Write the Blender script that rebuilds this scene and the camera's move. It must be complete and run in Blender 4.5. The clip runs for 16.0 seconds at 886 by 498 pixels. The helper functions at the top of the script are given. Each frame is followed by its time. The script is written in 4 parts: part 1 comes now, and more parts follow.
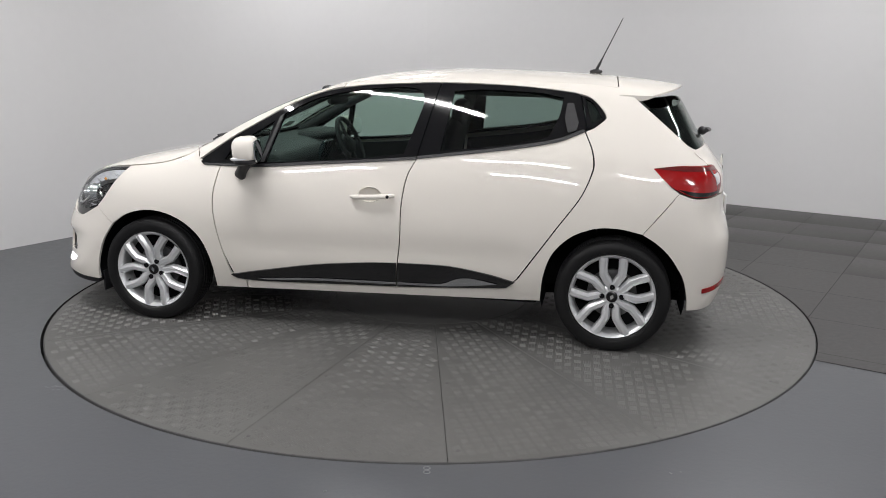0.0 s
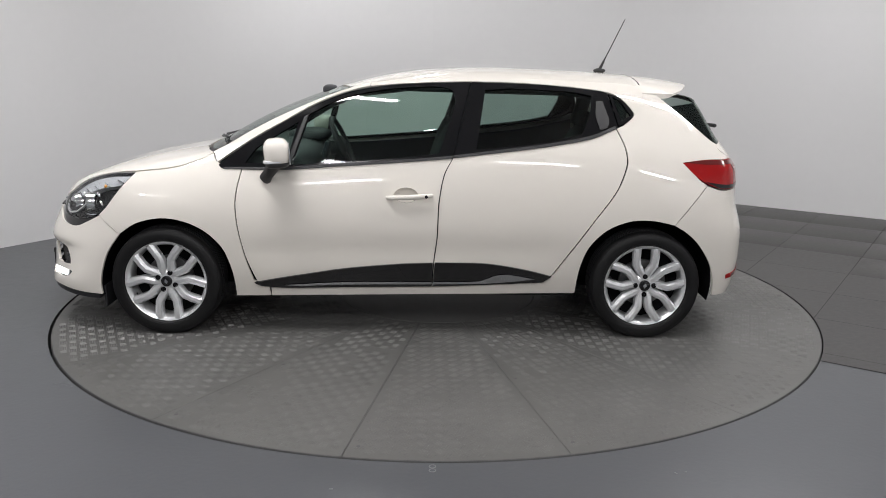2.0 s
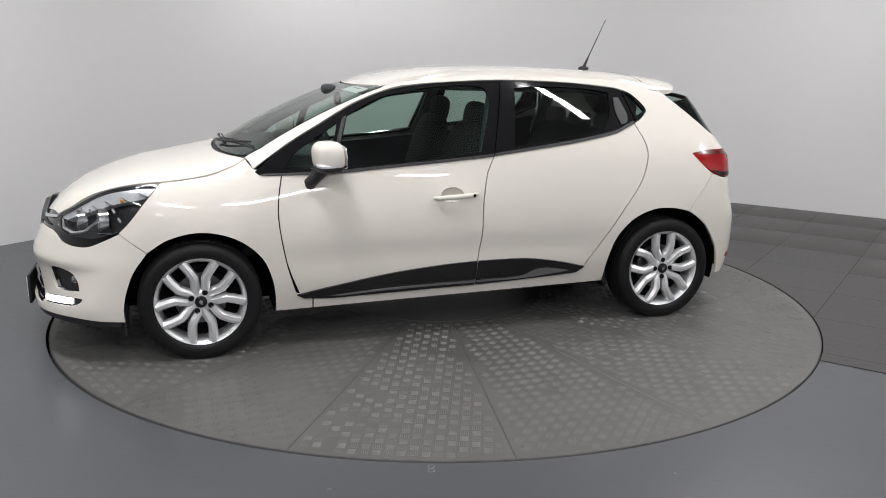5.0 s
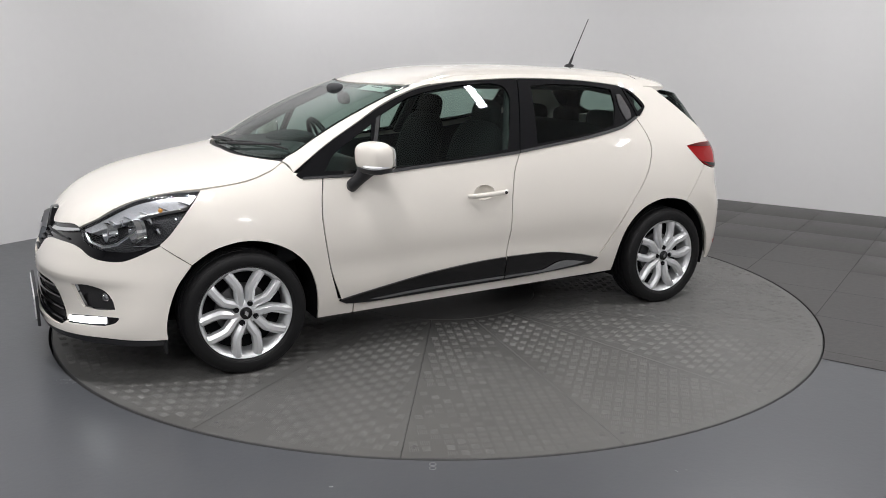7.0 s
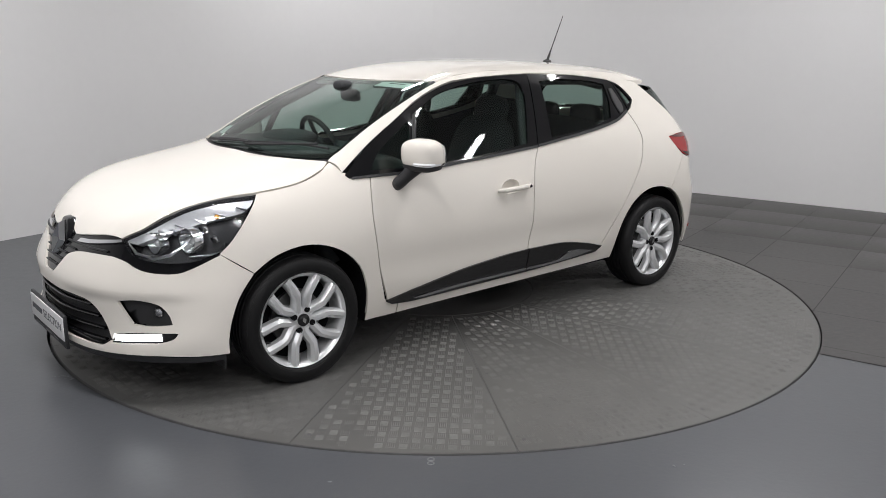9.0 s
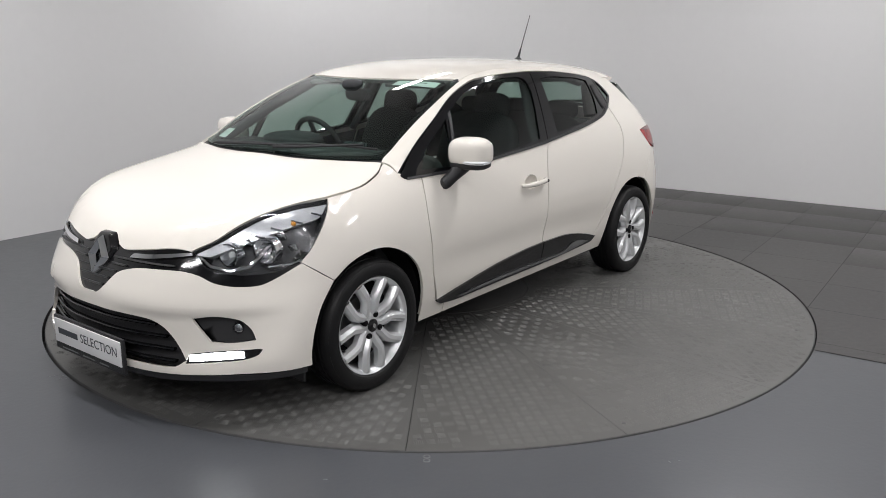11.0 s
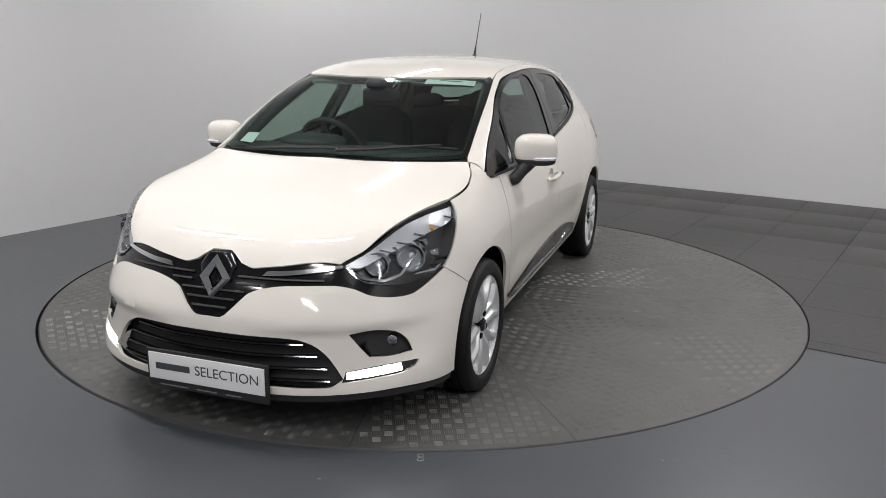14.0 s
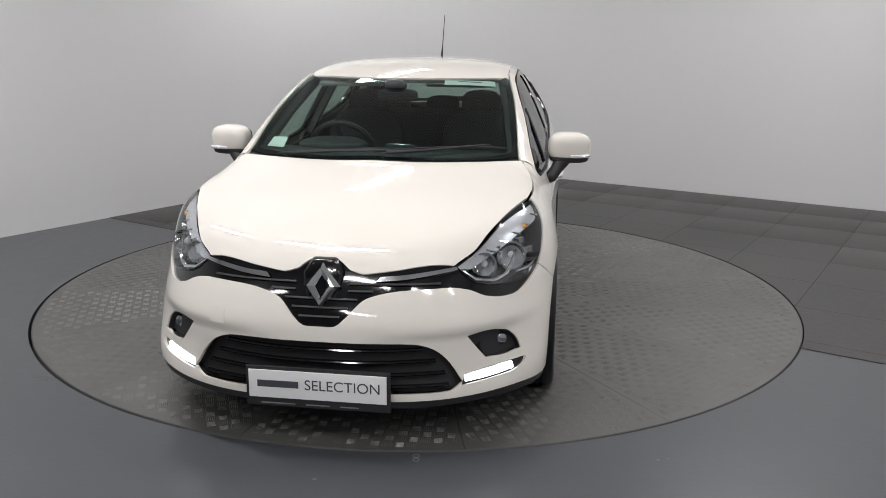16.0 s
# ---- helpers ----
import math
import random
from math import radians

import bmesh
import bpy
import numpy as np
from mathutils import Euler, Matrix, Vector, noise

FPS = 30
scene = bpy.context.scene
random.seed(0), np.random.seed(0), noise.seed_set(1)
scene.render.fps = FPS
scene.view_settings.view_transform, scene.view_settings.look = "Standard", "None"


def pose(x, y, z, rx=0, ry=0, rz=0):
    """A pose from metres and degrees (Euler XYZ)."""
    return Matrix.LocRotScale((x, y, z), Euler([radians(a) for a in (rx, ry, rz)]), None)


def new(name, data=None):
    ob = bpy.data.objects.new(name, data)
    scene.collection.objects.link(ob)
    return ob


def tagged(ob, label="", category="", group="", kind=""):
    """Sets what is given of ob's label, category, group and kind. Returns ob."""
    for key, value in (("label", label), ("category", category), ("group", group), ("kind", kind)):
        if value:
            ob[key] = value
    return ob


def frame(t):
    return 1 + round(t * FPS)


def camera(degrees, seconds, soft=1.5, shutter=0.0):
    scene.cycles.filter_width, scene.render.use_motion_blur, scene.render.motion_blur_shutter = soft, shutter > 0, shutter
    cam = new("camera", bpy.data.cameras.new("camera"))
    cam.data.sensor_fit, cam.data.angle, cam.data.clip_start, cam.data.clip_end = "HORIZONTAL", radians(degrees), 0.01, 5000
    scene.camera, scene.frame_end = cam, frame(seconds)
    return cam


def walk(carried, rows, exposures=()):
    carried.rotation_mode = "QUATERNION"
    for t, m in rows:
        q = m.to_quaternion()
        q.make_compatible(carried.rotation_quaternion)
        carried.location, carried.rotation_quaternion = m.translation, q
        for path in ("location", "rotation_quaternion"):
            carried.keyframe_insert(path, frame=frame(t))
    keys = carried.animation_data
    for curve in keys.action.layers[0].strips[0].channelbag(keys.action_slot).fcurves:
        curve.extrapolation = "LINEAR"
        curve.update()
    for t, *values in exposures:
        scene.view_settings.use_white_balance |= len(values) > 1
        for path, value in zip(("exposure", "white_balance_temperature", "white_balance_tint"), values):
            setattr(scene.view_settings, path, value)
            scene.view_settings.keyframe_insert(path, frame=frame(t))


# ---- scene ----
cam = camera(56.92, 16.0, soft=.6)
walk(cam, [
    (0.0, pose(0.000, -5.098, 1.486, 76.90, -0.37, -0.67)),
    (0.5, pose(-0.000, -5.100, 1.488, 76.88, -0.44, -0.53)),
    (1.0, pose(-0.002, -5.103, 1.490, 76.78, -0.45, -0.37)),
    (1.5, pose(-0.004, -5.105, 1.492, 76.75, -0.43, -0.14)),
    (2.0, pose(-0.007, -5.105, 1.492, 76.76, -0.55, -0.29)),
    (2.5, pose(-0.010, -5.102, 1.493, 76.79, -0.63, -0.52)),
    (3.0, pose(-0.013, -5.099, 1.492, 76.77, -0.44, 0.17)),
    (3.5, pose(-0.014, -5.096, 1.491, 76.77, -0.46, -0.06)),
    (6.0, pose(-0.003, -5.092, 1.496, 76.48, -0.66, -0.34)),
    (6.5, pose(-0.004, -5.096, 1.496, 76.45, -0.59, -0.19)),
    (7.0, pose(-0.004, -5.098, 1.495, 76.50, -0.59, -0.18)),
    (7.5, pose(-0.004, -5.099, 1.492, 76.46, -0.43, -0.28)),
    (8.0, pose(-0.004, -5.101, 1.490, 76.38, -0.35, -0.26)),
    (8.5, pose(-0.003, -5.102, 1.491, 76.31, -0.54, -0.32)),
    (9.0, pose(-0.002, -5.103, 1.491, 76.28, -0.55, -0.30)),
    (11.5, pose(0.004, -5.107, 1.482, 76.26, -0.38, -0.67)),
    (12.0, pose(0.004, -5.107, 1.483, 76.21, -0.45, -0.67)),
    (12.5, pose(0.005, -5.108, 1.487, 76.14, -0.37, -0.77)),
    (13.0, pose(0.007, -5.108, 1.491, 76.14, -0.50, -0.82)),
    (13.5, pose(0.008, -5.108, 1.494, 76.13, -0.63, -0.95)),
    (14.0, pose(0.009, -5.106, 1.495, 76.00, -0.47, -0.92)),
    (14.5, pose(0.005, -5.107, 1.491, 76.01, -0.71, -0.96)),
    (15.0, pose(0.003, -5.105, 1.486, 76.09, -0.60, -1.06)),
    (15.5, pose(0.003, -5.104, 1.482, 76.20, -0.59, -1.28)),
    (16.0, pose(0.004, -5.105, 1.478, 76.28, -0.51, -1.35)),
], exposures=[(0, .02), (3.5, .03), (6.5, .09), (7.5, .09), (9, .0), (11.5, -.03), (13, -.08), (16, -.12)])

# ---- light: a closed white hall lit by ceiling battens ----
world = bpy.data.worlds.new("hall")
scene.world = world
world.use_nodes = True
world.node_tree.nodes["Background"].inputs[0].default_value = (0.8, 0.85, 0.9, 1)
world.node_tree.nodes["Background"].inputs[1].default_value = 0.03
LAMP_POWER = 46.0
LAMP_COLOUR = (1.012, 0.995, 1.003)
HALL_TURN = math.atan2(-.568, .823)      # the hall stands askew to the view
CORNER = (-.24, 5.754)
CEILING = 3.7

# the turn of the platform, every half second, in degrees
TURN = [168.04, 170.92, 173.82, 176.75, 179.68, 182.61, 185.46, 188.37, 191.16, 193.95, 196.76, 199.56, 202.35, 205.11, 207.94, 210.78, 213.63, 216.54, 219.48, 222.47, 225.47, 228.48, 231.50, 234.52, 237.49, 240.40, 243.28, 246.15, 249.04, 252.00, 254.94, 257.84, 260.71]

# ---- materials ----
def material(name, colour, rough=.5, metal=0.0, coat=0.0, vary=.06, scale=6.0, bump=0.0, bump_scale=80.0, dirt=None, dirt_amount=.3, spec=.5, plain=False):
    m = bpy.data.materials.new(name)
    m.use_nodes = True
    n, l = m.node_tree.nodes, m.node_tree.links
    b = n["Principled BSDF"]
    b.inputs["Metallic"].default_value = metal
    b.inputs["Coat Weight"].default_value = coat
    b.inputs["Coat Roughness"].default_value = .03
    b.inputs["Specular IOR Level"].default_value = spec
    tc = n.new("ShaderNodeTexCoord")
    big = n.new("ShaderNodeTexNoise")
    big.inputs["Scale"].default_value, big.inputs["Detail"].default_value = scale, 6
    fine = n.new("ShaderNodeTexNoise")
    fine.inputs["Scale"].default_value, fine.inputs["Detail"].default_value = scale * 14, 4
    l.new(tc.outputs["Object"], big.inputs["Vector"])
    l.new(tc.outputs["Object"], fine.inputs["Vector"])
    add = n.new("ShaderNodeMath")
    add.operation = "ADD"
    l.new(big.outputs[0], add.inputs[0])
    l.new(fine.outputs[0], add.inputs[1])
    ramp = n.new("ShaderNodeMapRange")
    ramp.inputs["From Min"].default_value, ramp.inputs["From Max"].default_value = .6, 1.4
    ramp.inputs["To Min"].default_value, ramp.inputs["To Max"].default_value = 1 - vary, 1 + vary
    l.new(add.outputs[0], ramp.inputs["Value"])
    mul = n.new("ShaderNodeVectorMath")
    mul.operation = "SCALE"
    mul.inputs[0].default_value = colour
    l.new(ramp.outputs[0], mul.inputs["Scale"])
    last = mul.outputs[0]
    if dirt:
        spots = n.new("ShaderNodeTexNoise")
        spots.inputs["Scale"].default_value, spots.inputs["Detail"].default_value = scale * .45, 9
        l.new(tc.outputs["Object"], spots.inputs["Vector"])
        mask = n.new("ShaderNodeMapRange")
        mask.inputs["From Min"].default_value, mask.inputs["From Max"].default_value = .48, .72
        mask.inputs["To Max"].default_value = dirt_amount
        l.new(spots.outputs[0], mask.inputs["Value"])
        mix = n.new("ShaderNodeMix")
        mix.data_type = "RGBA"
        l.new(mask.outputs[0], mix.inputs[0])
        l.new(last, mix.inputs[6])
        mix.inputs[7].default_value = (*dirt, 1)
        last = mix.outputs[2]
    l.new(last, b.inputs["Base Color"])
    rr = n.new("ShaderNodeMapRange")
    rr.inputs["To Min"].default_value, rr.inputs["To Max"].default_value = max(0, rough * .85), min(1, rough * 1.15)
    l.new(fine.outputs[0], rr.inputs["Value"])
    if plain:
        b.inputs["Roughness"].default_value = rough
    else:
        l.new(rr.outputs[0], b.inputs["Roughness"])
    if bump:
        bn = n.new("ShaderNodeTexNoise")
        bn.inputs["Scale"].default_value, bn.inputs["Detail"].default_value = bump_scale, 5
        l.new(tc.outputs["Object"], bn.inputs["Vector"])
        bp = n.new("ShaderNodeBump")
        bp.inputs["Strength"].default_value, bp.inputs["Distance"].default_value = bump, .004
        l.new(bn.outputs[0], bp.inputs["Height"])
        l.new(bp.outputs[0], b.inputs["Normal"])
    return m


def glass(name, tint, gloss_rough=.0, ior=1.5):
    m = bpy.data.materials.new(name)
    m.use_nodes = True
    n, l = m.node_tree.nodes, m.node_tree.links
    n.remove(n["Principled BSDF"])
    clear, shine, mix, facing, fres = (n.new(k) for k in ("ShaderNodeBsdfTransparent", "ShaderNodeBsdfGlossy", "ShaderNodeMixShader", "ShaderNodeLayerWeight", "ShaderNodeMapRange"))
    power = n.new("ShaderNodeMath")
    power.operation = "POWER"
    power.inputs[1].default_value = 4.5
    l.new(facing.outputs["Facing"], power.inputs[0])
    l.new(power.outputs[0], fres.inputs["Value"])
    fres.inputs["To Min"].default_value, fres.inputs["To Max"].default_value = ((ior - 1) / (ior + 1)) ** 2 * 1.3, .85
    clear.inputs[0].default_value = (*tint, 1)
    shine.inputs["Roughness"].default_value = gloss_rough
    l.new(fres.outputs[0], mix.inputs[0])
    l.new(clear.outputs[0], mix.inputs[1])
    l.new(shine.outputs[0], mix.inputs[2])
    l.new(mix.outputs[0], n["Material Output"].inputs[0])
    return m


def glow(name, colour, strength):
    m = bpy.data.materials.new(name)
    m.use_nodes = True
    b = m.node_tree.nodes["Principled BSDF"]
    b.inputs["Base Color"].default_value = (.8, .8, .8, 1)
    b.inputs["Emission Color"].default_value = (*colour, 1)
    b.inputs["Emission Strength"].default_value = strength
    return m


PAINT = material("cream_paint", (.755, .719, .660), .55, 0, 1.0, .0, .6, plain=True, spec=.0)
BLACK_GLOSS = material("gloss_black_plastic", (.005, .005, .006), .07, 0, .15, .1, 8, plain=True)
BLACK = material("black_plastic", (.018, .018, .02), .5, 0, 0, .15, 10, .3, 400)
GAP = material("dark_cavity", (.008, .008, .009), .8, 0, 0, .1, 5, spec=.1)
RUBBER = material("tyre_rubber", (.0055, .0055, .006), .55, 0, 0, .2, 8, .3, 160, spec=.3)
ALLOY = material("silver_alloy", (.74, .75, .76), .34, .6, .4, .03, 14)
LAMP_GREY = material("lamp_housing_grey", (.07, .071, .075), .22, .3, .3, .1, 12)
STEEL = material("brake_steel", (.25, .25, .25), .4, .9, 0, .15, 12)
BLADE = material("lamp_blade_silver", (.58, .59, .61), .28, .35, .4, .08, 30)
CHROME = material("chrome", (.85, .86, .87), .07, 1, 0, .02, 10)
DARK_CHROME = material("satin_chrome", (.45, .46, .48), .16, 1, 0, .04, 10)
CLOTH = material("seat_cloth", (.013, .0135, .015), .9, 0, 0, .12, 9, .08, 200)
TRIM_GREY = material("interior_plastic", (.03, .032, .035), .6, 0, 0, .08, 6, .06, 200)
LINER = material("headliner_cloth", (.30, .30, .30), .95, 0, 0, .06, 20, .2, 500)
WINDOW = glass("window_glass", (.60, .72, .67))
REAR_WINDOW = glass("rear_window_glass", (.50, .60, .56))
LENS = glass("lamp_lens", (.93, .94, .95))
RED_LENS = material("red_lamp_lens", (.31, .005, .006), .10, 0, .25, .12, 25)
DARK_RED = material("dark_red_lens", (.12, .01, .01), .15, 0, 1, .1, 30)
WHITE_LENS = material("frosted_lens", (.75, .76, .78), .2, 0, 1, .08, 40)
AMBER = material("amber_bulb", (.8, .35, .05), .25, 0, .5, .05, 30)
DAYLIGHT_LED = glow("led_white", (.93, .97, 1), 6)
PLATE_WHITE = material("plate_white", (.80, .80, .80), .3, 0, .3, .02, 9)
PLATE_INK = material("plate_ink", (.06, .065, .075), .4)
PAPER = material("sticker_paper", (.85, .90, .88), .5, 0, 0, .05, 30)
SCREEN = material("dark_screen", (.02, .03, .035), .08, 0, .5)
WALL = material("white_wall_paint", (.68, .68, .68), .55, 0, 0, .015, .9, .12, 60, (.63, .63, .63), .25)
REAR_WALL = material("off_white_wall_paint", (.64, .64, .645), .6, 0, 0, .05, .9, .12, 60)
CEIL = material("white_ceiling", (.7, .7, .7), .8, 0, 0, .02, 1)
FLOOR = material("grey_floor_paint", (.069, .073, .080), .33, 0, 0, .06, 1.1, .12, 40, (.054, .057, .063), .5)
TILE = material("dark_floor_tile", (.036, .0345, .033), .42, 0, 0, .10, 2.2, .15, 60, (.030, .028, .027), .6)
JOINT = material("tile_joint", (.024, .023, .022), .8)
PLATE = material("worn_steel_plate", (.120, .119, .114), .43, .25, 0, .10, 2.6, .10, 90, (.088, .086, .081), .6)
STUD = material("worn_steel_tread", (.136, .135, .130), .40, .28, 0, .32, 5, 0, 90)
PIT = material("black_pit", (.01, .01, .01), .8)
EDGE = material("steel_rim", (.10, .10, .10), .5, .4, 0, .2, 10)
PAINT_MARK = material("white_floor_mark", (.20, .205, .21), .7, 0, 0, .3, 40)


# each tile takes a shade of its own
tn, tl = TILE.node_tree.nodes, TILE.node_tree.links
own, shade, tint = tn.new("ShaderNodeObjectInfo"), tn.new("ShaderNodeMapRange"), tn.new("ShaderNodeVectorMath")
shade.inputs["To Min"].default_value, shade.inputs["To Max"].default_value = .82, 1.18
tint.operation = "SCALE"
tl.new(own.outputs["Random"], shade.inputs["Value"])
base_in = tn["Principled BSDF"].inputs["Base Color"]
was = base_in.links[0].from_socket
tl.new(was, tint.inputs[0])
tl.new(shade.outputs[0], tint.inputs["Scale"])
tl.new(tint.outputs[0], base_in)


# ---- building helpers ----
def mesh_of(name, verts, faces, mat, smooth=True):
    me = bpy.data.meshes.new(name)
    me.from_pydata([tuple(map(float, v)) for v in verts], [], [tuple(f) for f in faces])
    me.materials.append(mat)
    if smooth:
        me.polygons.foreach_set("use_smooth", [True] * len(me.polygons))
    me.update()
    return me


def part(name, data, mat, parent, label=""):
    """One mesh object under a thing or a part; data: a bmesh, a mesh or (verts, faces)."""
    if isinstance(data, bmesh.types.BMesh):
        me = bpy.data.meshes.new(name)
        data.normal_update()
        data.to_mesh(me)
        data.free()
        me.materials.append(mat)
        me.polygons.foreach_set("use_smooth", [True] * len(me.polygons))
        me.set_sharp_from_angle(angle=radians(38))
    elif isinstance(data, tuple):
        me = mesh_of(name, data[0], data[1], mat)
        me.set_sharp_from_angle(angle=radians(38))
    else:
        me = data
    ob = new(name, me)
    ob.parent = parent
    if label:
        ob["label"] = label
    return ob


def box(size, at=(0, 0, 0), bevel=.004, turn=(0, 0, 0), bm=None):
    bm = bm or bmesh.new()
    fresh = bmesh.ops.create_cube(bm, size=1, matrix=pose(*at, *turn) @ Matrix.Diagonal((*size, 1)))["verts"]
    if bevel:
        edges = list({e for v in fresh for e in v.link_edges})
        bmesh.ops.bevel(bm, geom=edges, offset=bevel, segments=2, affect="EDGES", profile=.6)
    return bm


def lathe(profile, n=64, axis="y", closed=False):
    """Turns (radius, along) points round an axis."""
    verts, faces = [], []
    for i in range(n):
        a = 2 * math.pi * i / n
        for r, h in profile:
            c, s = r * math.cos(a), r * math.sin(a)
            verts.append((c, h, s) if axis == "y" else (c, s, h))
    k = len(profile)
    for i in range(n):
        j = (i + 1) % n
        for q in range(k if closed else k - 1):
            w = (q + 1) % k
            f = (i * k + q, i * k + w, j * k + w, j * k + q)
            faces.append(f if axis == "z" else f[::-1])
    return verts, faces


def tube(points, radius, n=10, flat=1.0):
    """A round bar along points."""
    pts = [Vector(p) for p in points]
    verts, faces = [], []
    for i, p in enumerate(pts):
        d = (pts[min(i + 1, len(pts) - 1)] - pts[max(i - 1, 0)]).normalized()
        u = d.cross(Vector((0, 0, 1)))
        u = u.normalized() if u.length > 1e-3 else Vector((1, 0, 0))
        v = u.cross(d)
        r = radius[i] if isinstance(radius, (list, tuple)) else radius
        for q in range(n):
            a = 2 * math.pi * q / n
            verts.append(p + u * r * math.cos(a) + v * r * flat * math.sin(a))
    for i in range(len(pts) - 1):
        for q in range(n):
            w = (q + 1) % n
            faces.append((i * n + q, i * n + w, i * n + n + w, i * n + n + q))
    faces += [tuple(range(n))[::-1], tuple(range((len(pts) - 1) * n, len(pts) * n))]
    return verts, faces


def blob(size, at, power=2.6, n=28, m=18, turn=(0, 0, 0)):
    """A rounded box: a superellipsoid."""
    verts, faces = [], []
    t = pose(*at, *turn)
    e = 2 / power
    sp = lambda v: math.copysign(abs(v) ** e, v)
    for j in range(m + 1):
        b = -math.pi / 2 + math.pi * j / m
        for i in range(n):
            a = 2 * math.pi * i / n
            verts.append(t @ Vector((size[0] / 2 * sp(math.cos(b)) * sp(math.cos(a)), size[1] / 2 * sp(math.cos(b)) * sp(math.sin(a)), size[2] / 2 * sp(math.sin(b)))))
    for j in range(m):
        for i in range(n):
            k = (i + 1) % n
            faces.append((j * n + i, j * n + k, j * n + n + k, j * n + n + i))
    return verts, faces


def prism(profile, y0, y1, bevel=.012):
    """An (x, z) profile drawn out along y."""
    bm = bmesh.new()
    vs = [bm.verts.new((x, y0, z)) for x, z in profile]
    f = bm.faces.new(vs)
    ext = bmesh.ops.extrude_face_region(bm, geom=[f])
    bmesh.ops.translate(bm, verts=[v for v in ext["geom"] if isinstance(v, bmesh.types.BMVert)], vec=(0, y1 - y0, 0))
    bmesh.ops.recalc_face_normals(bm, faces=bm.faces)
    if bevel:
        bmesh.ops.bevel(bm, geom=list(bm.edges), offset=bevel, segments=3, affect="EDGES", profile=.5)
    return bm


# ---- the car's outer skin as one implicit surface (x ahead, y to its left, z up) ----
def curve(knots):
    """A smooth, shape-keeping curve through (x, value) knots."""
    k = np.array(sorted(knots), float)
    x, v = k[:, 0], k[:, 1]
    h = np.diff(x)
    d = np.diff(v) / h
    m = np.zeros(len(x))
    m[0], m[-1] = d[0], d[-1]
    for i in range(1, len(x) - 1):
        if d[i - 1] * d[i] > 0:
            a, b = 2 * h[i] + h[i - 1], h[i] + 2 * h[i - 1]
            m[i] = (a + b) / (a / d[i - 1] + b / d[i])

    def at(q):
        q = np.clip(q, x[0], x[-1])
        i = np.clip(np.searchsorted(x, q) - 1, 0, len(h) - 1)
        t = (q - x[i]) / h[i]
        return ((1 + 2 * t) * (1 - t) ** 2 * v[i] + t * (1 - t) ** 2 * h[i] * m[i]
                + t * t * (3 - 2 * t) * v[i + 1] + t * t * (t - 1) * h[i] * m[i + 1])
    return at


W_SILL = curve([(-1.95, .78), (-1.6, .825), (-1.25, .81), (-1.0, .795), (0, .795), (.85, .80), (1.2, .82), (1.6, .835), (2.2, .74)])
W_MID = curve([(-1.95, .80), (-1.7, .843), (-1.3, .866), (-.8, .855), (0, .846), (.8, .85), (1.3, .864), (1.7, .84), (2.2, .76)])
W_BELT = curve([(-1.95, .72), (-1.5, .770), (-1.2, .785), (-.7, .79), (0, .785), (.6, .777), (1.0, .755), (1.5, .742), (2.2, .655)])
W_ROOF = curve([(-1.9, .47), (-1.5, .52), (-1.1, .56), (-.5, .592), (0, .60), (.35, .597), (.7, .575), (2.2, .52)])
CROWN = curve([(-1.6, 1.5), (-1.0, 1.15), (-.4, .9), (0, .6), (.3, .3), (.7, .25)])
Z_BELT = curve([(-1.9, 1.0), (-1.2, 1.0), (0, .955), (1.0, .92), (2.2, .90)])
ROOF = curve([(-1.9, 1.25), (-1.64, 1.338), (-1.536, 1.370), (-1.33, 1.394), (-.92, 1.420), (-.44, 1.434), (-.1, 1.424), (.11, 1.400), (.37, 1.345), (.7, 1.25), (1.2, 1.08)])
BONNET = curve([(.4, 1.08), (.8, 1.035), (1.1, .992), (1.27, .960), (1.42, .932), (1.667, .880), (1.89, .805), (2.0, .758), (2.2, .655)])
NOSE = curve([(.1, .04), (.18, .0), (.25, -.012), (.36, -.008), (.48, 0), (.58, .036), (.68, .088), (.80, .16), (1.0, .32)])
NOSE_CORNER = curve([(.1, .78), (.25, .72), (.4, .90), (.58, 1.08), (.9, 1.08)])
TAIL = curve([(.2, .06), (.3, .02), (.45, .0), (.55, 0), (.66, .025), (.72, .045), (.9, .058), (1.0, .12), (1.12, .205), (1.3, .30), (1.4, .36)])


def smax(a, b, k):
    return 0.5 * (a + b + np.sqrt((a - b) ** 2 + k * k))


def half_width(x, z):
    zb = Z_BELT(x)
    low, mid, belt, top = W_SILL(x), W_MID(x), W_BELT(x), W_ROOF(x)
    s = np.clip((z - .24) / .34, -1, 1)
    u = np.clip((z - .58) / (zb - .58), 0, 1)
    v = (z - zb) / (1.36 - zb)
    under = mid - (mid - low) * (1 - s) ** 2
    scallop = .011 * np.exp(-((z - .47) / .075) ** 2) * np.clip((.98 - x) * 4, 0, 1) * np.clip((x + 1.0) * 4, 0, 1)
    over = mid - (mid - belt) * u ** 2.2
    house = belt - (belt - top) * (.85 * v + .15 * v * v)
    return np.where(z < .58, under, np.where(z < zb, over, house)) - scallop


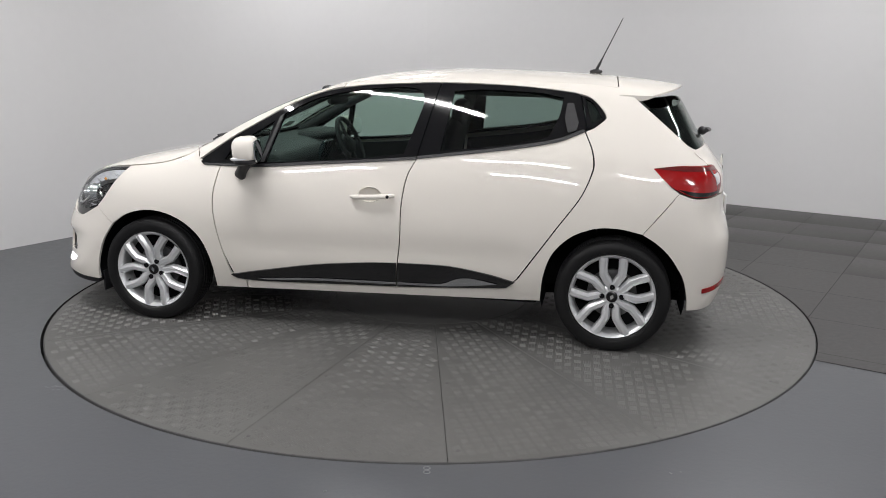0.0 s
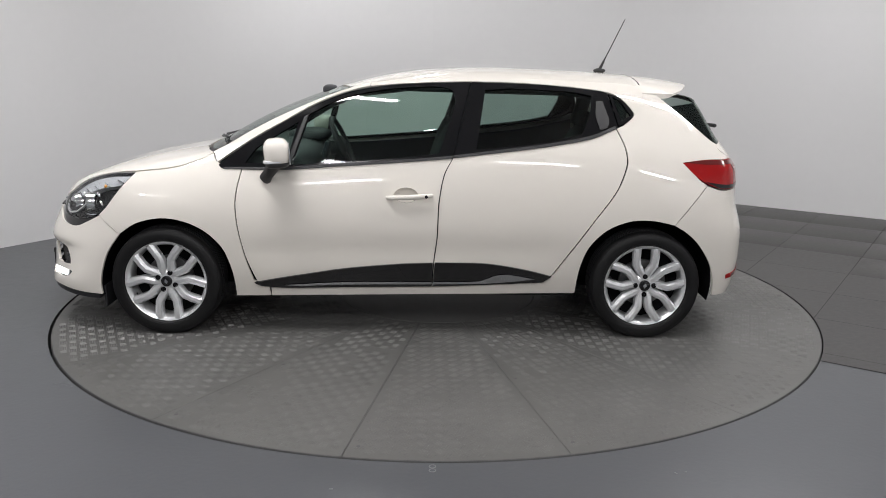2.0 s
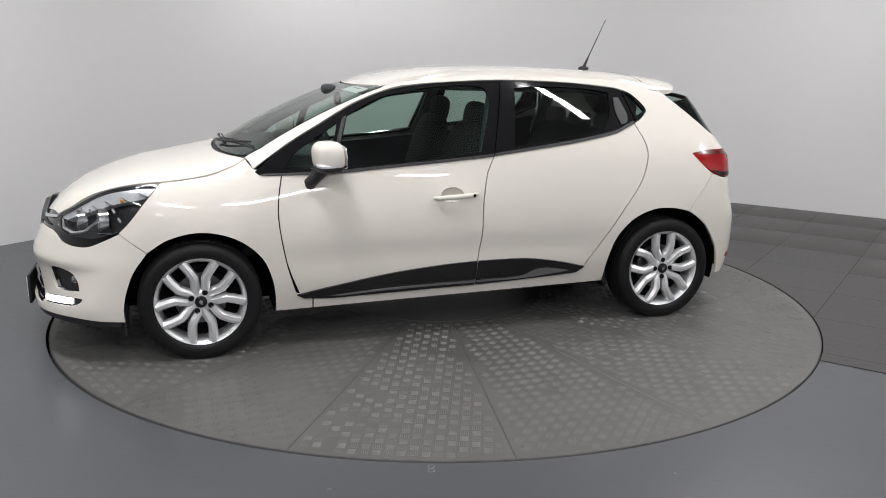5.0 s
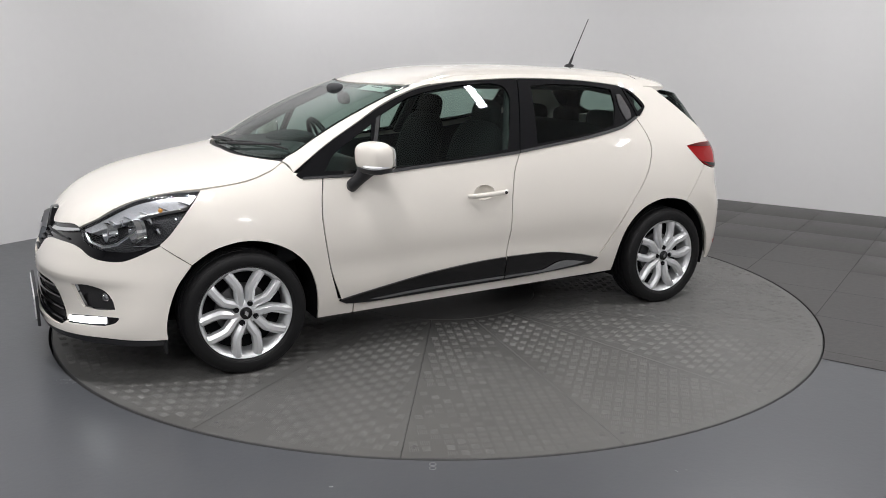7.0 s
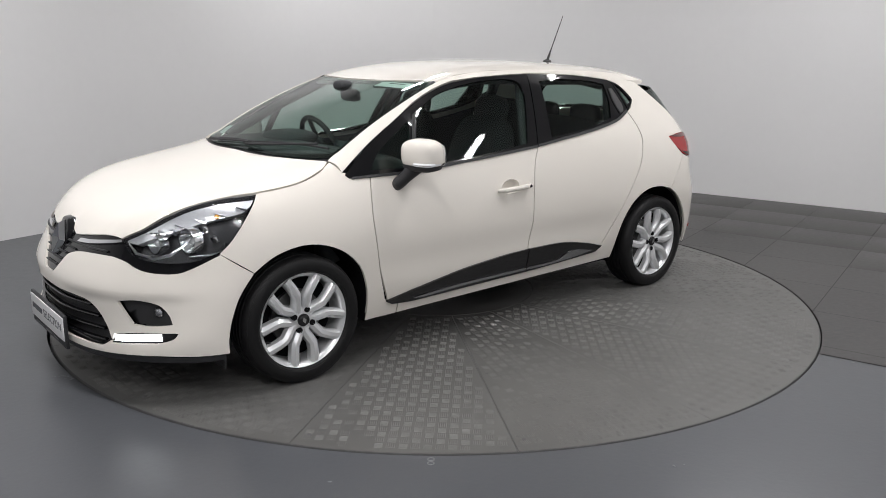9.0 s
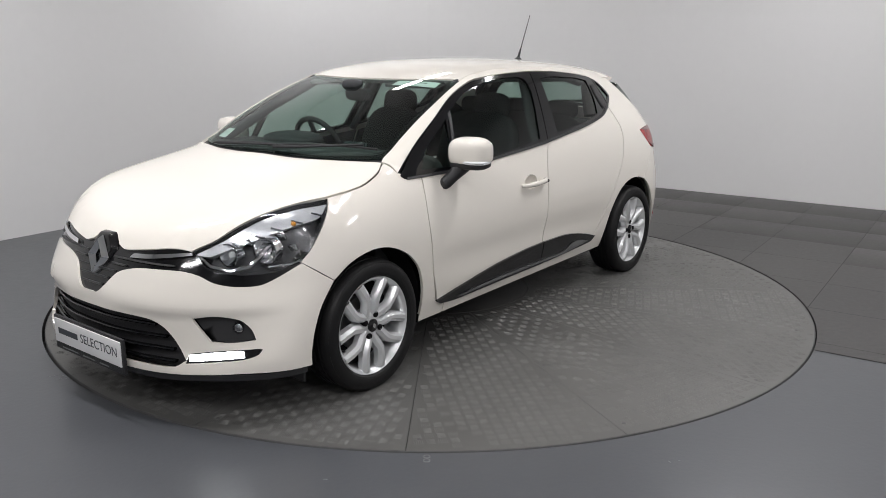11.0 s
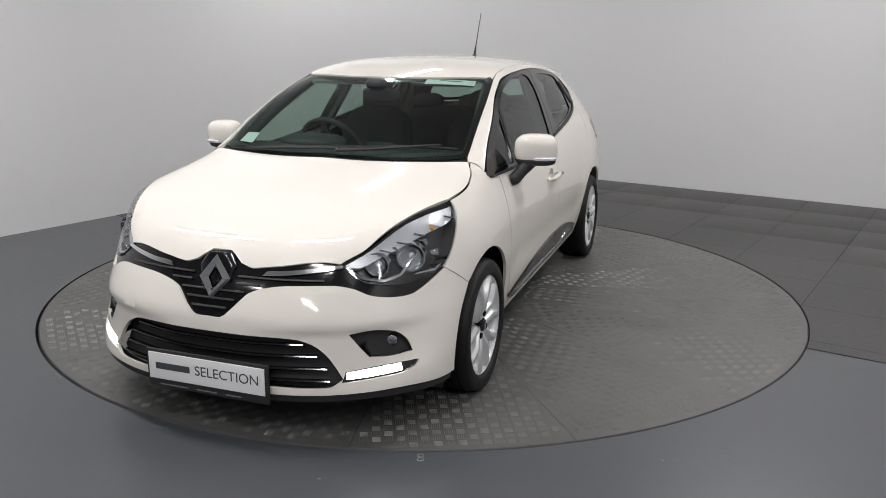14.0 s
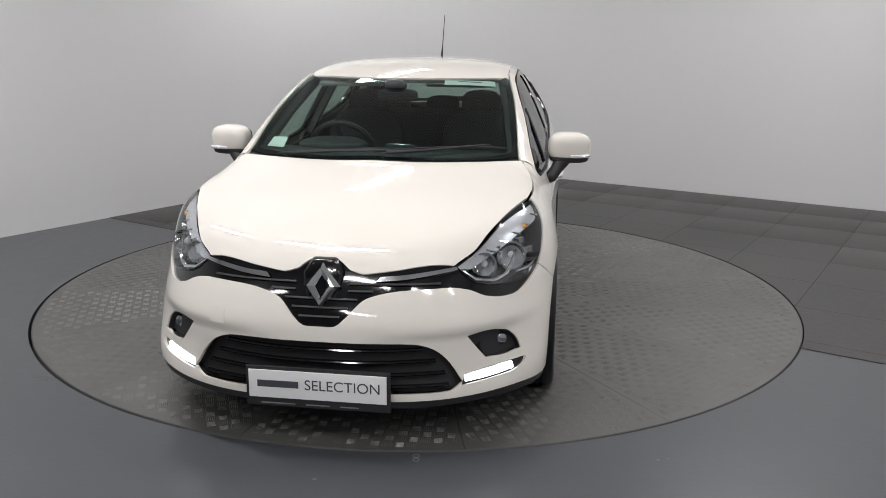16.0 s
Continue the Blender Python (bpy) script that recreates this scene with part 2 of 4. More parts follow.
def skin(x, y, z):
    """Negative inside the body."""
    y = np.abs(y)
    side = (y - half_width(x, z)) * .95
    roof = z - (ROOF(x) + .006 - CROWN(x) * (.075 * y * y + .18 * y ** 4))
    bonnet = z - (BONNET(x) + .006 - .02 * y * y - .07 * y ** 4)
    screen = (x - (1.12 - .20 * y * y - .05 * y)) * .42 + (z - 1.02) * .9
    screen = screen - .03 * np.clip((1.42 - z) / .4, 0, 1) * np.clip((z - 1.02) / .4, 0, 1) * 4 * .9
    front = x - (2.142 - .22 * y * y - .72 * NOSE_CORNER(z) * y ** 4.2 - NOSE(z))
    ridge = 1 / (1 + np.exp((z - .458 - .02 * (y - .4)) / .0045)) * np.clip((z - .225) / .09, 0, 1) * np.clip((y - .16) / .22, 0, 1) * np.clip((.80 - y) / .12, 0, 1)
    front = front + .020 * ridge * np.clip((x - 1.5) * 4, 0, 1)
    rear = -1.935 + TAIL(z) + .10 * y * y + .24 * y ** 5 - x
    top = smax(roof, np.minimum(bonnet, screen), .05)
    f = smax(side, top, .05)
    f = smax(f, front, .05)
    return smax(f, rear, .06)


def cast(p, d, reach):
    """Where rays from p (outside) along d first meet the skin, and whether they do."""
    p, d = np.asarray(p, float), np.asarray(d, float)
    lo = np.zeros(len(p))
    hit = np.zeros(len(p), bool)
    n = 32
    before = skin(*p.T)
    hi = np.full(len(p), reach)
    for i in range(1, n + 1):
        t = reach * i / n
        now = skin(*(p + d * t).T)
        new_hit = ~hit & (before > 0) & (now <= 0)
        lo[new_hit], hi[new_hit] = t - reach / n, t
        hit |= new_hit
        before = now
    for i in range(18):
        mid = (lo + hi) / 2
        inside = skin(*(p + d * mid[:, None]).T) <= 0
        hi, lo = np.where(inside, mid, hi), np.where(inside, lo, mid)
    return p + d * hi[:, None], hit


# ---- panels cut out of the skin ----
def drawn(points, step=.02):
    """A closed outline through control points; (a, b, 1) is a sharp corner."""
    p = [np.array(q[:2], float) for q in points]
    sharp = [len(q) > 2 for q in points]
    n, res = len(p), []
    for i in range(n):
        a, b = p[i], p[(i + 1) % n]
        before = 2 * a - b if sharp[i] else p[i - 1]
        after = 2 * b - a if sharp[(i + 1) % n] else p[(i + 2) % n]
        length = np.linalg.norm(b - a)
        cap = length / max(1e-6, np.linalg.norm(a - before))
        before = a + (before - a) * min(1, cap)
        cap = length / max(1e-6, np.linalg.norm(after - b))
        after = b + (after - b) * min(1, cap)
        k = max(1, int(round(length / step)))
        for j in range(k):
            t = j / k
            res.append(.5 * (2 * a + (b - before) * t + (2 * before - 5 * a + 4 * b - after) * t * t + (3 * a - before - 3 * b + after) * t ** 3))
    return np.array(res)


def inside(pts, poly):
    x, y = pts[:, 0:1], pts[:, 1:2]
    a, b = poly, np.roll(poly, -1, 0)
    dy = np.where(np.abs(b[:, 1] - a[:, 1]) < 1e-12, 1e-12, b[:, 1] - a[:, 1])
    cross = ((a[:, 1] > y) != (b[:, 1] > y)) & (x < (b[:, 0] - a[:, 0]) * (y - a[:, 1]) / dy + a[:, 0])
    return cross.sum(1) % 2 == 1


def filled(outer, holes, step):
    """Triangles of a flat region."""
    from mathutils.geometry import delaunay_2d_cdt
    lo, hi = outer.min(0), outer.max(0)
    gx, gy = np.meshgrid(np.arange(lo[0], hi[0], step), np.arange(lo[1], hi[1], step))
    grid = np.stack([gx.ravel(), gy.ravel()], 1)
    loops = [outer] + holes
    rim = np.concatenate(loops)
    ok = inside(grid, outer)
    for h in holes:
        ok &= ~inside(grid, h)
    grid = grid[ok]
    if len(grid):
        near = np.min(((grid[:, None] - rim[None]) ** 2).sum(2), 1)
        grid = grid[near > (.45 * step) ** 2]
    pts = np.concatenate([rim, grid]) if len(grid) else rim
    edges, k = [], 0
    for lp in loops:
        edges += [(k + i, k + (i + 1) % len(lp)) for i in range(len(lp))]
        k += len(lp)
    v, _, f, *_ = delaunay_2d_cdt([Vector(q) for q in pts], edges, [], 0, 1e-6)
    v = np.array([tuple(q) for q in v])
    f = np.array([t for t in f if len(t) == 3])
    mid = v[f].mean(1)
    ok = inside(mid, outer)
    for h in holes:
        ok &= ~inside(mid, h)
    return v, f[ok]


def slope(p):
    e = 1e-4
    g = np.stack([(skin(*(p + d).T) - skin(*(p - d).T)) / (2 * e) for d in np.eye(3) * e], 1)
    return g / np.maximum(np.linalg.norm(g, axis=1), 1e-6)[:, None]


def settle(p):
    """Draws points that a ray has missed onto the skin."""
    for i in range(12):
        e = 1e-4
        g = np.stack([(skin(*(p + d).T) - skin(*(p - d).T)) / (2 * e) for d in np.eye(3) * e], 1)
        p = p - np.clip(skin(*p.T), -.05, .05)[:, None] * g / np.maximum((g * g).sum(1), .05)[:, None]
    return p


NOSE_AXIS, TAIL_AXIS = 1.0, -1.0


def laid(view, q):
    """Points of a view's plane, cast onto the skin."""
    a, b, o = q[:, 0], q[:, 1], np.zeros(len(q))
    if view == "side":
        p, d, r = np.stack([a, o + 1.2, b], 1), np.array([0, -1, 0]), 1.2
    elif view == "top":
        p, d, r = np.stack([a, b, o + 1.8], 1), np.array([0, 0, -1]), 1.3
    elif view == "front":
        p, d, r = np.stack([o + 2.6, a, b], 1), np.array([-1, 0, 0]), 1.6
    elif view == "rear":
        p, d, r = np.stack([o - 2.6, a, b], 1), np.array([1, 0, 0]), 1.6
    elif view == "nose":
        p, r = np.stack([NOSE_AXIS + 1.7 * np.cos(a), 1.7 * np.sin(a), b], 1), 1.65
        d = np.stack([-np.cos(a), -np.sin(a), o], 1)
    else:
        p, r = np.stack([TAIL_AXIS - 1.7 * np.cos(a), 1.7 * np.sin(a), b], 1), 1.65
        d = np.stack([np.cos(a), -np.sin(a), o], 1)
    d = np.broadcast_to(d, p.shape).astype(float)
    hit, ok = cast(p, d, r)
    if not ok.all():
        start = p + d * r * .55
        hit[~ok] = settle(start[~ok])
    return hit


def round_the(axis, points):
    """Control points ("f"/"r": across y, z; "s": along x, z) as angle and height round the nose or tail."""
    res = []
    for kind, a, b, *sharp in points:
        h = laid({"f": "front", "r": "rear", "s": "side"}[kind], np.array([[a, b]]))[0]
        res.append((math.atan2(h[1], abs(h[0] - axis)), b, *sharp))
    return res


def both(half):
    """A half outline from the middle line round to the middle line, with its mirror image."""
    back = [(-q[0], *q[1:]) for q in reversed(half) if abs(q[0]) > 1e-6]
    return list(half) + back


def flip(half):
    """The same for outlines (along x, across y)."""
    back = [(q[0], -q[1], *q[2:]) for q in reversed(half) if abs(q[1]) > 1e-6]
    return list(half) + back


def panel(name, mat, parent, view, outer, holes=(), label="", proud=0.0, rim=.014, step=.035, pair=False, fine=.018):
    """A panel of the skin with turned-in edges; pair: one on each flank."""
    lo = drawn(outer, fine)
    hs = [drawn(h, fine) for h in holes]
    v, f = filled(lo, hs, step)
    p = laid(view, v)
    nrm = slope(p)
    p = p + nrm * proud
    a, b, c = p[f[:, 0]], p[f[:, 1]], p[f[:, 2]]
    turned = (np.cross(b - a, c - a) * nrm[f].mean(1)).sum(1) < 0
    f[turned] = f[turned][:, ::-1]
    count = {}
    for t in f:
        for i in range(3):
            count[(t[i], t[(i + 1) % 3])] = 1
    edge = [e for e in count if (e[1], e[0]) not in count]
    ids = sorted({i for e in edge for i in e})
    at = {i: len(p) + k for k, i in enumerate(ids)}
    ring = p[ids] - nrm[ids] * rim
    faces = [tuple(int(i) for i in t) for t in f]
    faces += [(int(e[1]), int(e[0]), at[e[0]], at[e[1]]) for e in edge]
    verts = np.concatenate([p, ring])
    res = []
    for s in ((1, -1) if pair else (1,)):
        vs = verts * np.array([1, s, 1])
        fs = faces if s == 1 else [q[::-1] for q in faces]
        me = mesh_of(name, vs, fs, mat)
        me.set_sharp_from_angle(angle=radians(50))
        ob = new(name, me)
        ob.parent = parent[0 if s == 1 else 1] if isinstance(parent, (list, tuple)) else parent
        if label:
            ob["label"] = label
        res.append(ob)
    return res if pair else res[0]


# ---- the car ----
CAR_AT = (.1735, -.003)
car = tagged(new("car"), "cream five-door hatchback with black trim, parked on the turntable", "car")

RAIL = lambda x: float(W_ROOF(np.array([x]))[0]) - .050


def rail_z(x):
    return float(laid("top", np.array([[x, RAIL(x)]]))[0, 2])


# the line between bonnet and fender, and the lamp's upper edge, seen from above
WING = [tuple(laid("top", np.array([[x, y]]))[0]) for x, y in ((1.450, .726), (1.33, .738), (1.22, .733), (1.11, .708), (1.045, .676))]
LAMP_TOP = [(1.952, .474), (1.876, .547), (1.727, .622), (1.59, .676)]

# flanks
ARCH_F = [(.930, .300), (.945, .39), (.985, .490), (1.068, .575), (1.182, .629), (1.305, .644), (1.435, .614)]
panel("front_fender", PAINT, car, "side", [
    (WING[0][0], WING[0][2] - .003, 1), *[(a, z - .003) for a, _, z in WING[1:4]], (WING[4][0], WING[4][2] - .003, 1), (1.012, .930, 1), (.878, .900, 1), (.899, .80), (.907, .715), (.897, .6), (.867, .44),
    (.825, .292, 1), (.742, .262, 1), (.742, .205, 1), (.926, .203, 1), *ARCH_F, (1.5292, .5548, 1), (1.653, .6448, 1), (1.606, .69), (1.525, .79)], pair=True)
CUP = [(-.004 + .064 * math.cos(a), .776 + .040 * math.sin(a)) for a in np.linspace(0, 2 * math.pi, 17)[:-1]]
doors = panel("front_door", PAINT, car, "side", [
    (.872, .898, 1), (.63, .902), (.325, .924), (.02, .946), (-.247, .968, 1), (-.203, .883), (-.176, .737), (-.168, .555), (-.150, .411), (-.140, .272, 1),
    (.62, .262), (.80, .275, 1), (.86, .44), (.891, .6), (.901, .715), (.893, .80)], [CUP], pair=True)
rear_doors = panel("rear_door", PAINT, car, "side", [
    (-.253, .970, 1), (-.43, .992), (-.75, 1.032), (-.99, 1.076), (-1.118, 1.128, 1), (-1.160, 1.034), (-1.170, .95), (-1.118, .813), (-.992, .634), (-.80, .355, 1),
    (-.745, .302, 1), (-.45, .285), (-.146, .272, 1), (-.156, .411), (-.174, .555), (-.182, .737), (-.209, .883)], pair=True)

# frame round the doors: pillars, rail, rear quarter and sill in one pressing
upper = [(x, rail_z(x)) for x in (.20, 0, -.3, -.6, -.9)]
QUARTER = [(-1.15, rail_z(-1.15)), (-1.285, 1.348, 1), (-1.31, 1.338), (-1.418, 1.250), (-1.563, 1.128), (-1.635, 1.066), (-1.70, 1.03), (-1.735, .972, 1), (-1.60, .972), (-1.470, .958, 1), (-1.555, .872), (-1.600, .838, 1)]
ARCH_R = [(-1.432, .632, 1), (-1.316, .655), (-1.200, .652), (-1.075, .601), (-.985, .508), (-.94, .383), (-.925, .235, 1)]
SILL = [(.735, .205, 1), (.735, .258, 1), (-.14, .267), (-.745, .297, 1), (-.806, .350, 1)]
OPENING = [(-.998, .632), (-1.125, .813), (-1.178, .95), (-1.168, 1.034), (-1.126, 1.126, 1), (-1.168, 1.144, 1), (-1.226, 1.194), (-1.203, 1.238), (-1.146, 1.291), (-1.057, 1.319), (-.753, 1.350), (-.345, 1.363), (.042, 1.348)]
panel("body_side", PAINT, car, "side", [(.197, 1.334, 1), (.197, rail_z(.197), 1)] + upper[1:] + QUARTER + ARCH_R + SILL + OPENING, pair=True)

# window surrounds and side glass
GLASS_F = [(.605, .925, 1), (.520, 1.186, 1), (.347, 1.268), (.10, 1.318), (-.159, 1.334), (-.245, 1.314), (-.262, 1.25), (-.178, .992, 1), (.02, .968), (.325, .942)]
GLASS_T = [(.858, .930, 1), (.80, 1.006), (.578, 1.145, 1), (.640, .925, 1)]
GLASS_R = [(-.375, 1.012, 1), (-.422, 1.318, 1), (-.57, 1.327), (-.874, 1.313), (-1.0, 1.292, 1), (-.985, 1.2), (-.935, 1.094, 1), (-.75, 1.055)]
GLASS_Q = [(-1.112, 1.288, 1), (-1.152, 1.268), (-1.205, 1.192, 1), (-1.150, 1.165, 1)]
panel("window_frame", BLACK_GLOSS, doors, "side", [
    (1.003, .916, 1), (.869, 1.019), (.656, 1.143), (.476, 1.240), (.291, 1.307), (.042, 1.343), (-.342, 1.358, 1), (-.248, .973, 1), (.02, .951), (.325, .929), (.63, .907), (.985, .901, 1)],
    [GLASS_F, GLASS_T], "gloss black window surround", proud=.002, pair=True)
panel("window_frame", BLACK_GLOSS, rear_doors, "side", [
    (-.254, .975, 1), (-.350, 1.358, 1), (-.753, 1.345), (-1.057, 1.314), (-1.086, 1.306, 1), (-1.128, 1.135, 1), (-.99, 1.081), (-.75, 1.037), (-.43, .997)],
    [GLASS_R], "gloss black window surround", proud=.002, pair=True)
panel("quarter_window_frame", BLACK_GLOSS, car, "side", [
    (-1.094, 1.303, 1), (-1.146, 1.286), (-1.20, 1.235), (-1.221, 1.194), (-1.166, 1.149, 1), (-1.136, 1.140, 1)], [GLASS_Q], "gloss black surround", proud=.002, pair=True)
panel("window_glass", WINDOW, doors, "side", GLASS_F, proud=-.004, rim=.003, pair=True)
panel("corner_glass", WINDOW, doors, "side", GLASS_T, proud=-.004, rim=.003, pair=True)
panel("window_glass", REAR_WINDOW, rear_doors, "side", GLASS_R, proud=-.004, rim=.003, pair=True)
panel("quarter_glass", REAR_WINDOW, car, "side", GLASS_Q, proud=-.004, rim=.003, pair=True)
panel("hidden_handle", BLACK, rear_doors, "side", [(-1.022, 1.262, 1), (-1.055, 1.262, 1), (-1.085, 1.170, 1), (-1.075, 1.13), (-1.035, 1.118, 1), (-1.015, 1.19)], label="black handle in the window corner", proud=.009, rim=.012, pair=True)
# bright divider and strips on the centre pillars
panel("pillar_strip", BLACK, doors, "side", [(.612, .925, 1), (.525, 1.184, 1), (.548, 1.170, 1), (.634, .925, 1)], proud=.006, pair=True)
panel("weather_strip", BLACK, doors, "side", [(.975, .897, 1), (.63, .900), (.325, .922), (.02, .944), (-.247, .966, 1), (-.249, .980, 1), (.02, .957), (.325, .936), (.63, .914), (.97, .905, 1)], proud=.007, pair=True)
panel("weather_strip", BLACK, rear_doors, "side", [(-.255, .969, 1), (-.43, .990), (-.75, 1.030), (-.99, 1.073), (-1.122, 1.124, 1), (-1.115, 1.137, 1), (-.99, 1.089), (-.75, 1.045), (-.43, 1.004), (-.257, .982, 1)], proud=.007, pair=True)

# side mouldings with their bright blades
panel("side_moulding", BLACK_GLOSS, doors, "side", [(.822, .287, 1), (.70, .311), (.58, .332), (.329, .373), (.02, .402), (-.148, .409, 1), (-.141, .275, 1), (.023, .272), (.65, .259), (.785, .268, 1)], label="gloss black lower door moulding", proud=.012, pair=True)
panel("side_moulding", BLACK_GLOSS, rear_doors, "side", [(-.158, .410, 1), (-.438, .407), (-.65, .374), (-.792, .338, 1), (-.746, .306, 1), (-.45, .288), (-.147, .275, 1)], label="gloss black lower door moulding", proud=.012, pair=True)
panel("bright_strip", DARK_CHROME, doors, "side", [(.66, .279, 1), (.35, .298), (-.143, .304, 1), (-.143, .291, 1), (.35, .284), (.60, .272, 1)], label="satin chrome strip", proud=.018, rim=.008, pair=True)
panel("bright_strip", DARK_CHROME, rear_doors, "side", [(-.150, .304, 1), (-.40, .311), (-.49, .345), (-.56, .350), (-.70, .327, 1), (-.60, .313), (-.42, .297), (-.150, .291, 1)], label="satin chrome blade", proud=.018, rim=.008, pair=True)

# door handles in their cups
for s, d in ((1, doors[0]), (-1, doors[1])):
    y = float(half_width(np.array([0.]), np.array([.77]))[0])
    bowl = lathe([(1.0, .0), (.97, -.008), (.85, -.018), (.6, -.024), (.001, -.026)], 36)
    part("handle_cup", ([(-.004 + .0635 * a, s * (y - .0035 + h), .776 + .0395 * b) for a, h, b in bowl[0]], bowl[1] if s == 1 else [f[::-1] for f in bowl[1]]), PAINT, d)
    h = part("door_handle", tube([(.098, s * (y + .004), .764), (.07, s * (y + .030), .766), (-.02, s * (y + .036), .770), (-.11, s * (y + .031), .775), (-.140, s * (y + .006), .777)], [.009, .013, .014, .0135, .010], 12, 1.0), PAINT, d)
    part("lock", lathe([(.001, .0), (.0075, .0), (.009, -.004)], 16), GAP, h).location = (-.112, s * (y + .046), .775)

# bonnet, roof, windscreen
panel("bonnet", PAINT, car, "top", flip([
    (2.010, 0), (2.010, .046, 1), (2.036, .098, 1), (2.042, .15), (2.014, .29), (*LAMP_TOP[0], 1), *LAMP_TOP[1:], (WING[0][0] + .006, WING[0][1] - .005, 1), *[(a, b - .004) for a, b, _ in WING[1:4]],
    (WING[4][0] + .004, WING[4][1] - .004, 1), (1.09, .58), (1.165, .33), (1.188, 0)]), step=.04)
panel("roof", PAINT, car, "top", flip([
    (.405, 0), (.38, .28), (.305, .560, 1), (.20, RAIL(.2)), (0, RAIL(0)), (-.3, RAIL(-.3)), (-.6, RAIL(-.6)), (-.9, RAIL(-.9)), (-1.15, RAIL(-1.15)), (-1.276, .510, 1), (-1.272, .3), (-1.268, 0)]), step=.05)
SCREEN_OUT = flip([(1.165, 0), (1.14, .33), (1.075, .56), (1.020, .655, 1), (.80, .632), (.55, .602), (.315, .562, 1), (.39, .28), (.415, 0)])
screen_in = flip([(1.145, 0), (1.12, .31), (1.05, .53), (.99, .622), (.80, .603), (.55, .573), (.375, .520), (.435, .25), (.455, 0)])
pillar = [tuple(laid("side", np.array([[x, z]]))[0][:2]) for x, z in ((.291, 1.314), (.476, 1.247), (.656, 1.150), (.869, 1.026))]
low = tuple(laid("side", np.array([[1.012, .930]]))[0][:2])
panel("front_pillar", PAINT, car, "top", [(1.046, .672, 1), (1.02, .660), (.80, .637), (.55, .607), (.308, .567, 1), (.200, RAIL(.2) + .003, 1), (.200, float(laid("side", np.array([[.200, 1.334]]))[0, 1]), 1), pillar[0], pillar[1], pillar[2], pillar[3], (*low, 1)], label="cream windscreen pillar", proud=.002, pair=True)
panel("windscreen", WINDOW, car, "top", SCREEN_OUT, label="clear windscreen", proud=-.004, rim=.004, step=.05)
panel("screen_border", BLACK_GLOSS, car, "top", SCREEN_OUT, [screen_in], "black printed border", proud=-.008, rim=.002)
panel("cowl", BLACK, car, "top", flip([(1.184, 0), (1.160, .33), (1.086, .575), (1.038, .670), (.95, .648, 1), (1.0, .58), (1.10, .36), (1.13, 0)]), label="black scuttle below the windscreen", proud=-.014)

# wipers
for y0, x0, y1, x1 in ((.05, 1.150, .60, .992), (-.42, 1.128, .13, 1.118)):
    wiper = part("wiper", tube([(x, y, float(laid("top", np.array([[x, y]]))[0, 2]) + .016) for x, y in ((x0, y0), (x0 * .7 + x1 * .3 + .01, y0 * .7 + y1 * .3), (x1 + .012, y1 - .08))], [.009, .007, .005], 8), BLACK, car)
    part("blade", tube([(x0 - .018 + (x1 - x0 + .02) * k / 9, y0 - .06 + (y1 - y0 + .06) * k / 9, float(laid("top", np.array([[x0 - .018 + (x1 - x0 + .02) * k / 9, y0 - .06 + (y1 - y0 + .06) * k / 9]]))[0, 2]) + .008) for k in range(10)], .004, 8, 1.4), BLACK, wiper)

# stickers on the screen
panel("tax_disc", PAPER, car, "top", [(.47, .228, 1), (.405, .222, 1), (.372, .488, 1), (.44, .500, 1)], label="pale green paper sticker", proud=-.0058, rim=.001)
panel("permit", PAPER, car, "top", [(1.005, -.575, 1), (.945, -.560, 1), (.965, -.480, 1), (1.035, -.482, 1)], label="pale green paper sticker", proud=-.0058, rim=.001)
panel("printed_line", PLATE_INK, car, "top", [(.418, .30, 1), (.408, .30, 1), (.398, .42, 1), (.409, .42, 1)], proud=-.0050, rim=.001)

# aerial
aerial = part("aerial", blob((.075, .035, .030), (-1.150, -.016, 1.418), 2.0), BLACK, car, "black roof aerial")
part("mast", tube([(-1.150, -.016, 1.422), (-1.172, -.016, 1.470), (-1.186, -.016, 1.500), (-1.290, -.016, 1.722)], [.010, .007, .0035, .0025], 8), BLACK, aerial)

# nose
BUMPER_TOP = [("f", 0, .496), ("f", .060, .498), ("f", .095, .525), ("f", .158, .588), ("f", .22, .610), ("f", .30, .622), ("f", .47, .626), ("f", .535, .612), ("f", .59, .585), ("f", .65, .570), ("f", .715, .572), ("s", 1.651, .641, 1)]
bumper = round_the(NOSE_AXIS, BUMPER_TOP + [("s", 1.531, .5525, 1), ("s", 1.598, .46), ("s", 1.638, .36), ("s", 1.655, .27), ("s", 1.652, .215, 1), ("f", .72, .228), ("f", .60, .226), ("f", .40, .219), ("f", 0, .214)])
LOW_GRILLE = round_the(NOSE_AXIS, [("f", 0, .440), ("f", .22, .438), ("f", .355, .430), ("f", .422, .405), ("f", .470, .360), ("f", .524, .280, 1), ("f", .48, .250), ("f", .30, .245), ("f", 0, .242)])
FOG = round_the(NOSE_AXIS, [("f", .533, .447, 1), ("f", .607, .457), ("f", .676, .438), ("f", .710, .400), ("f", .727, .358, 1), ("f", .664, .350), ("f", .601, .355, 1), ("f", .565, .402)])
DRL = round_the(NOSE_AXIS, [("f", .519, .266, 1), ("f", .528, .306, 1), ("f", .613, .318), ("f", .715, .323), ("f", .748, .322), ("f", .741, .300), ("f", .705, .283), ("f", .616, .275)])
mirror_hole = lambda h: [(-q[0], *q[1:]) for q in reversed(h)]
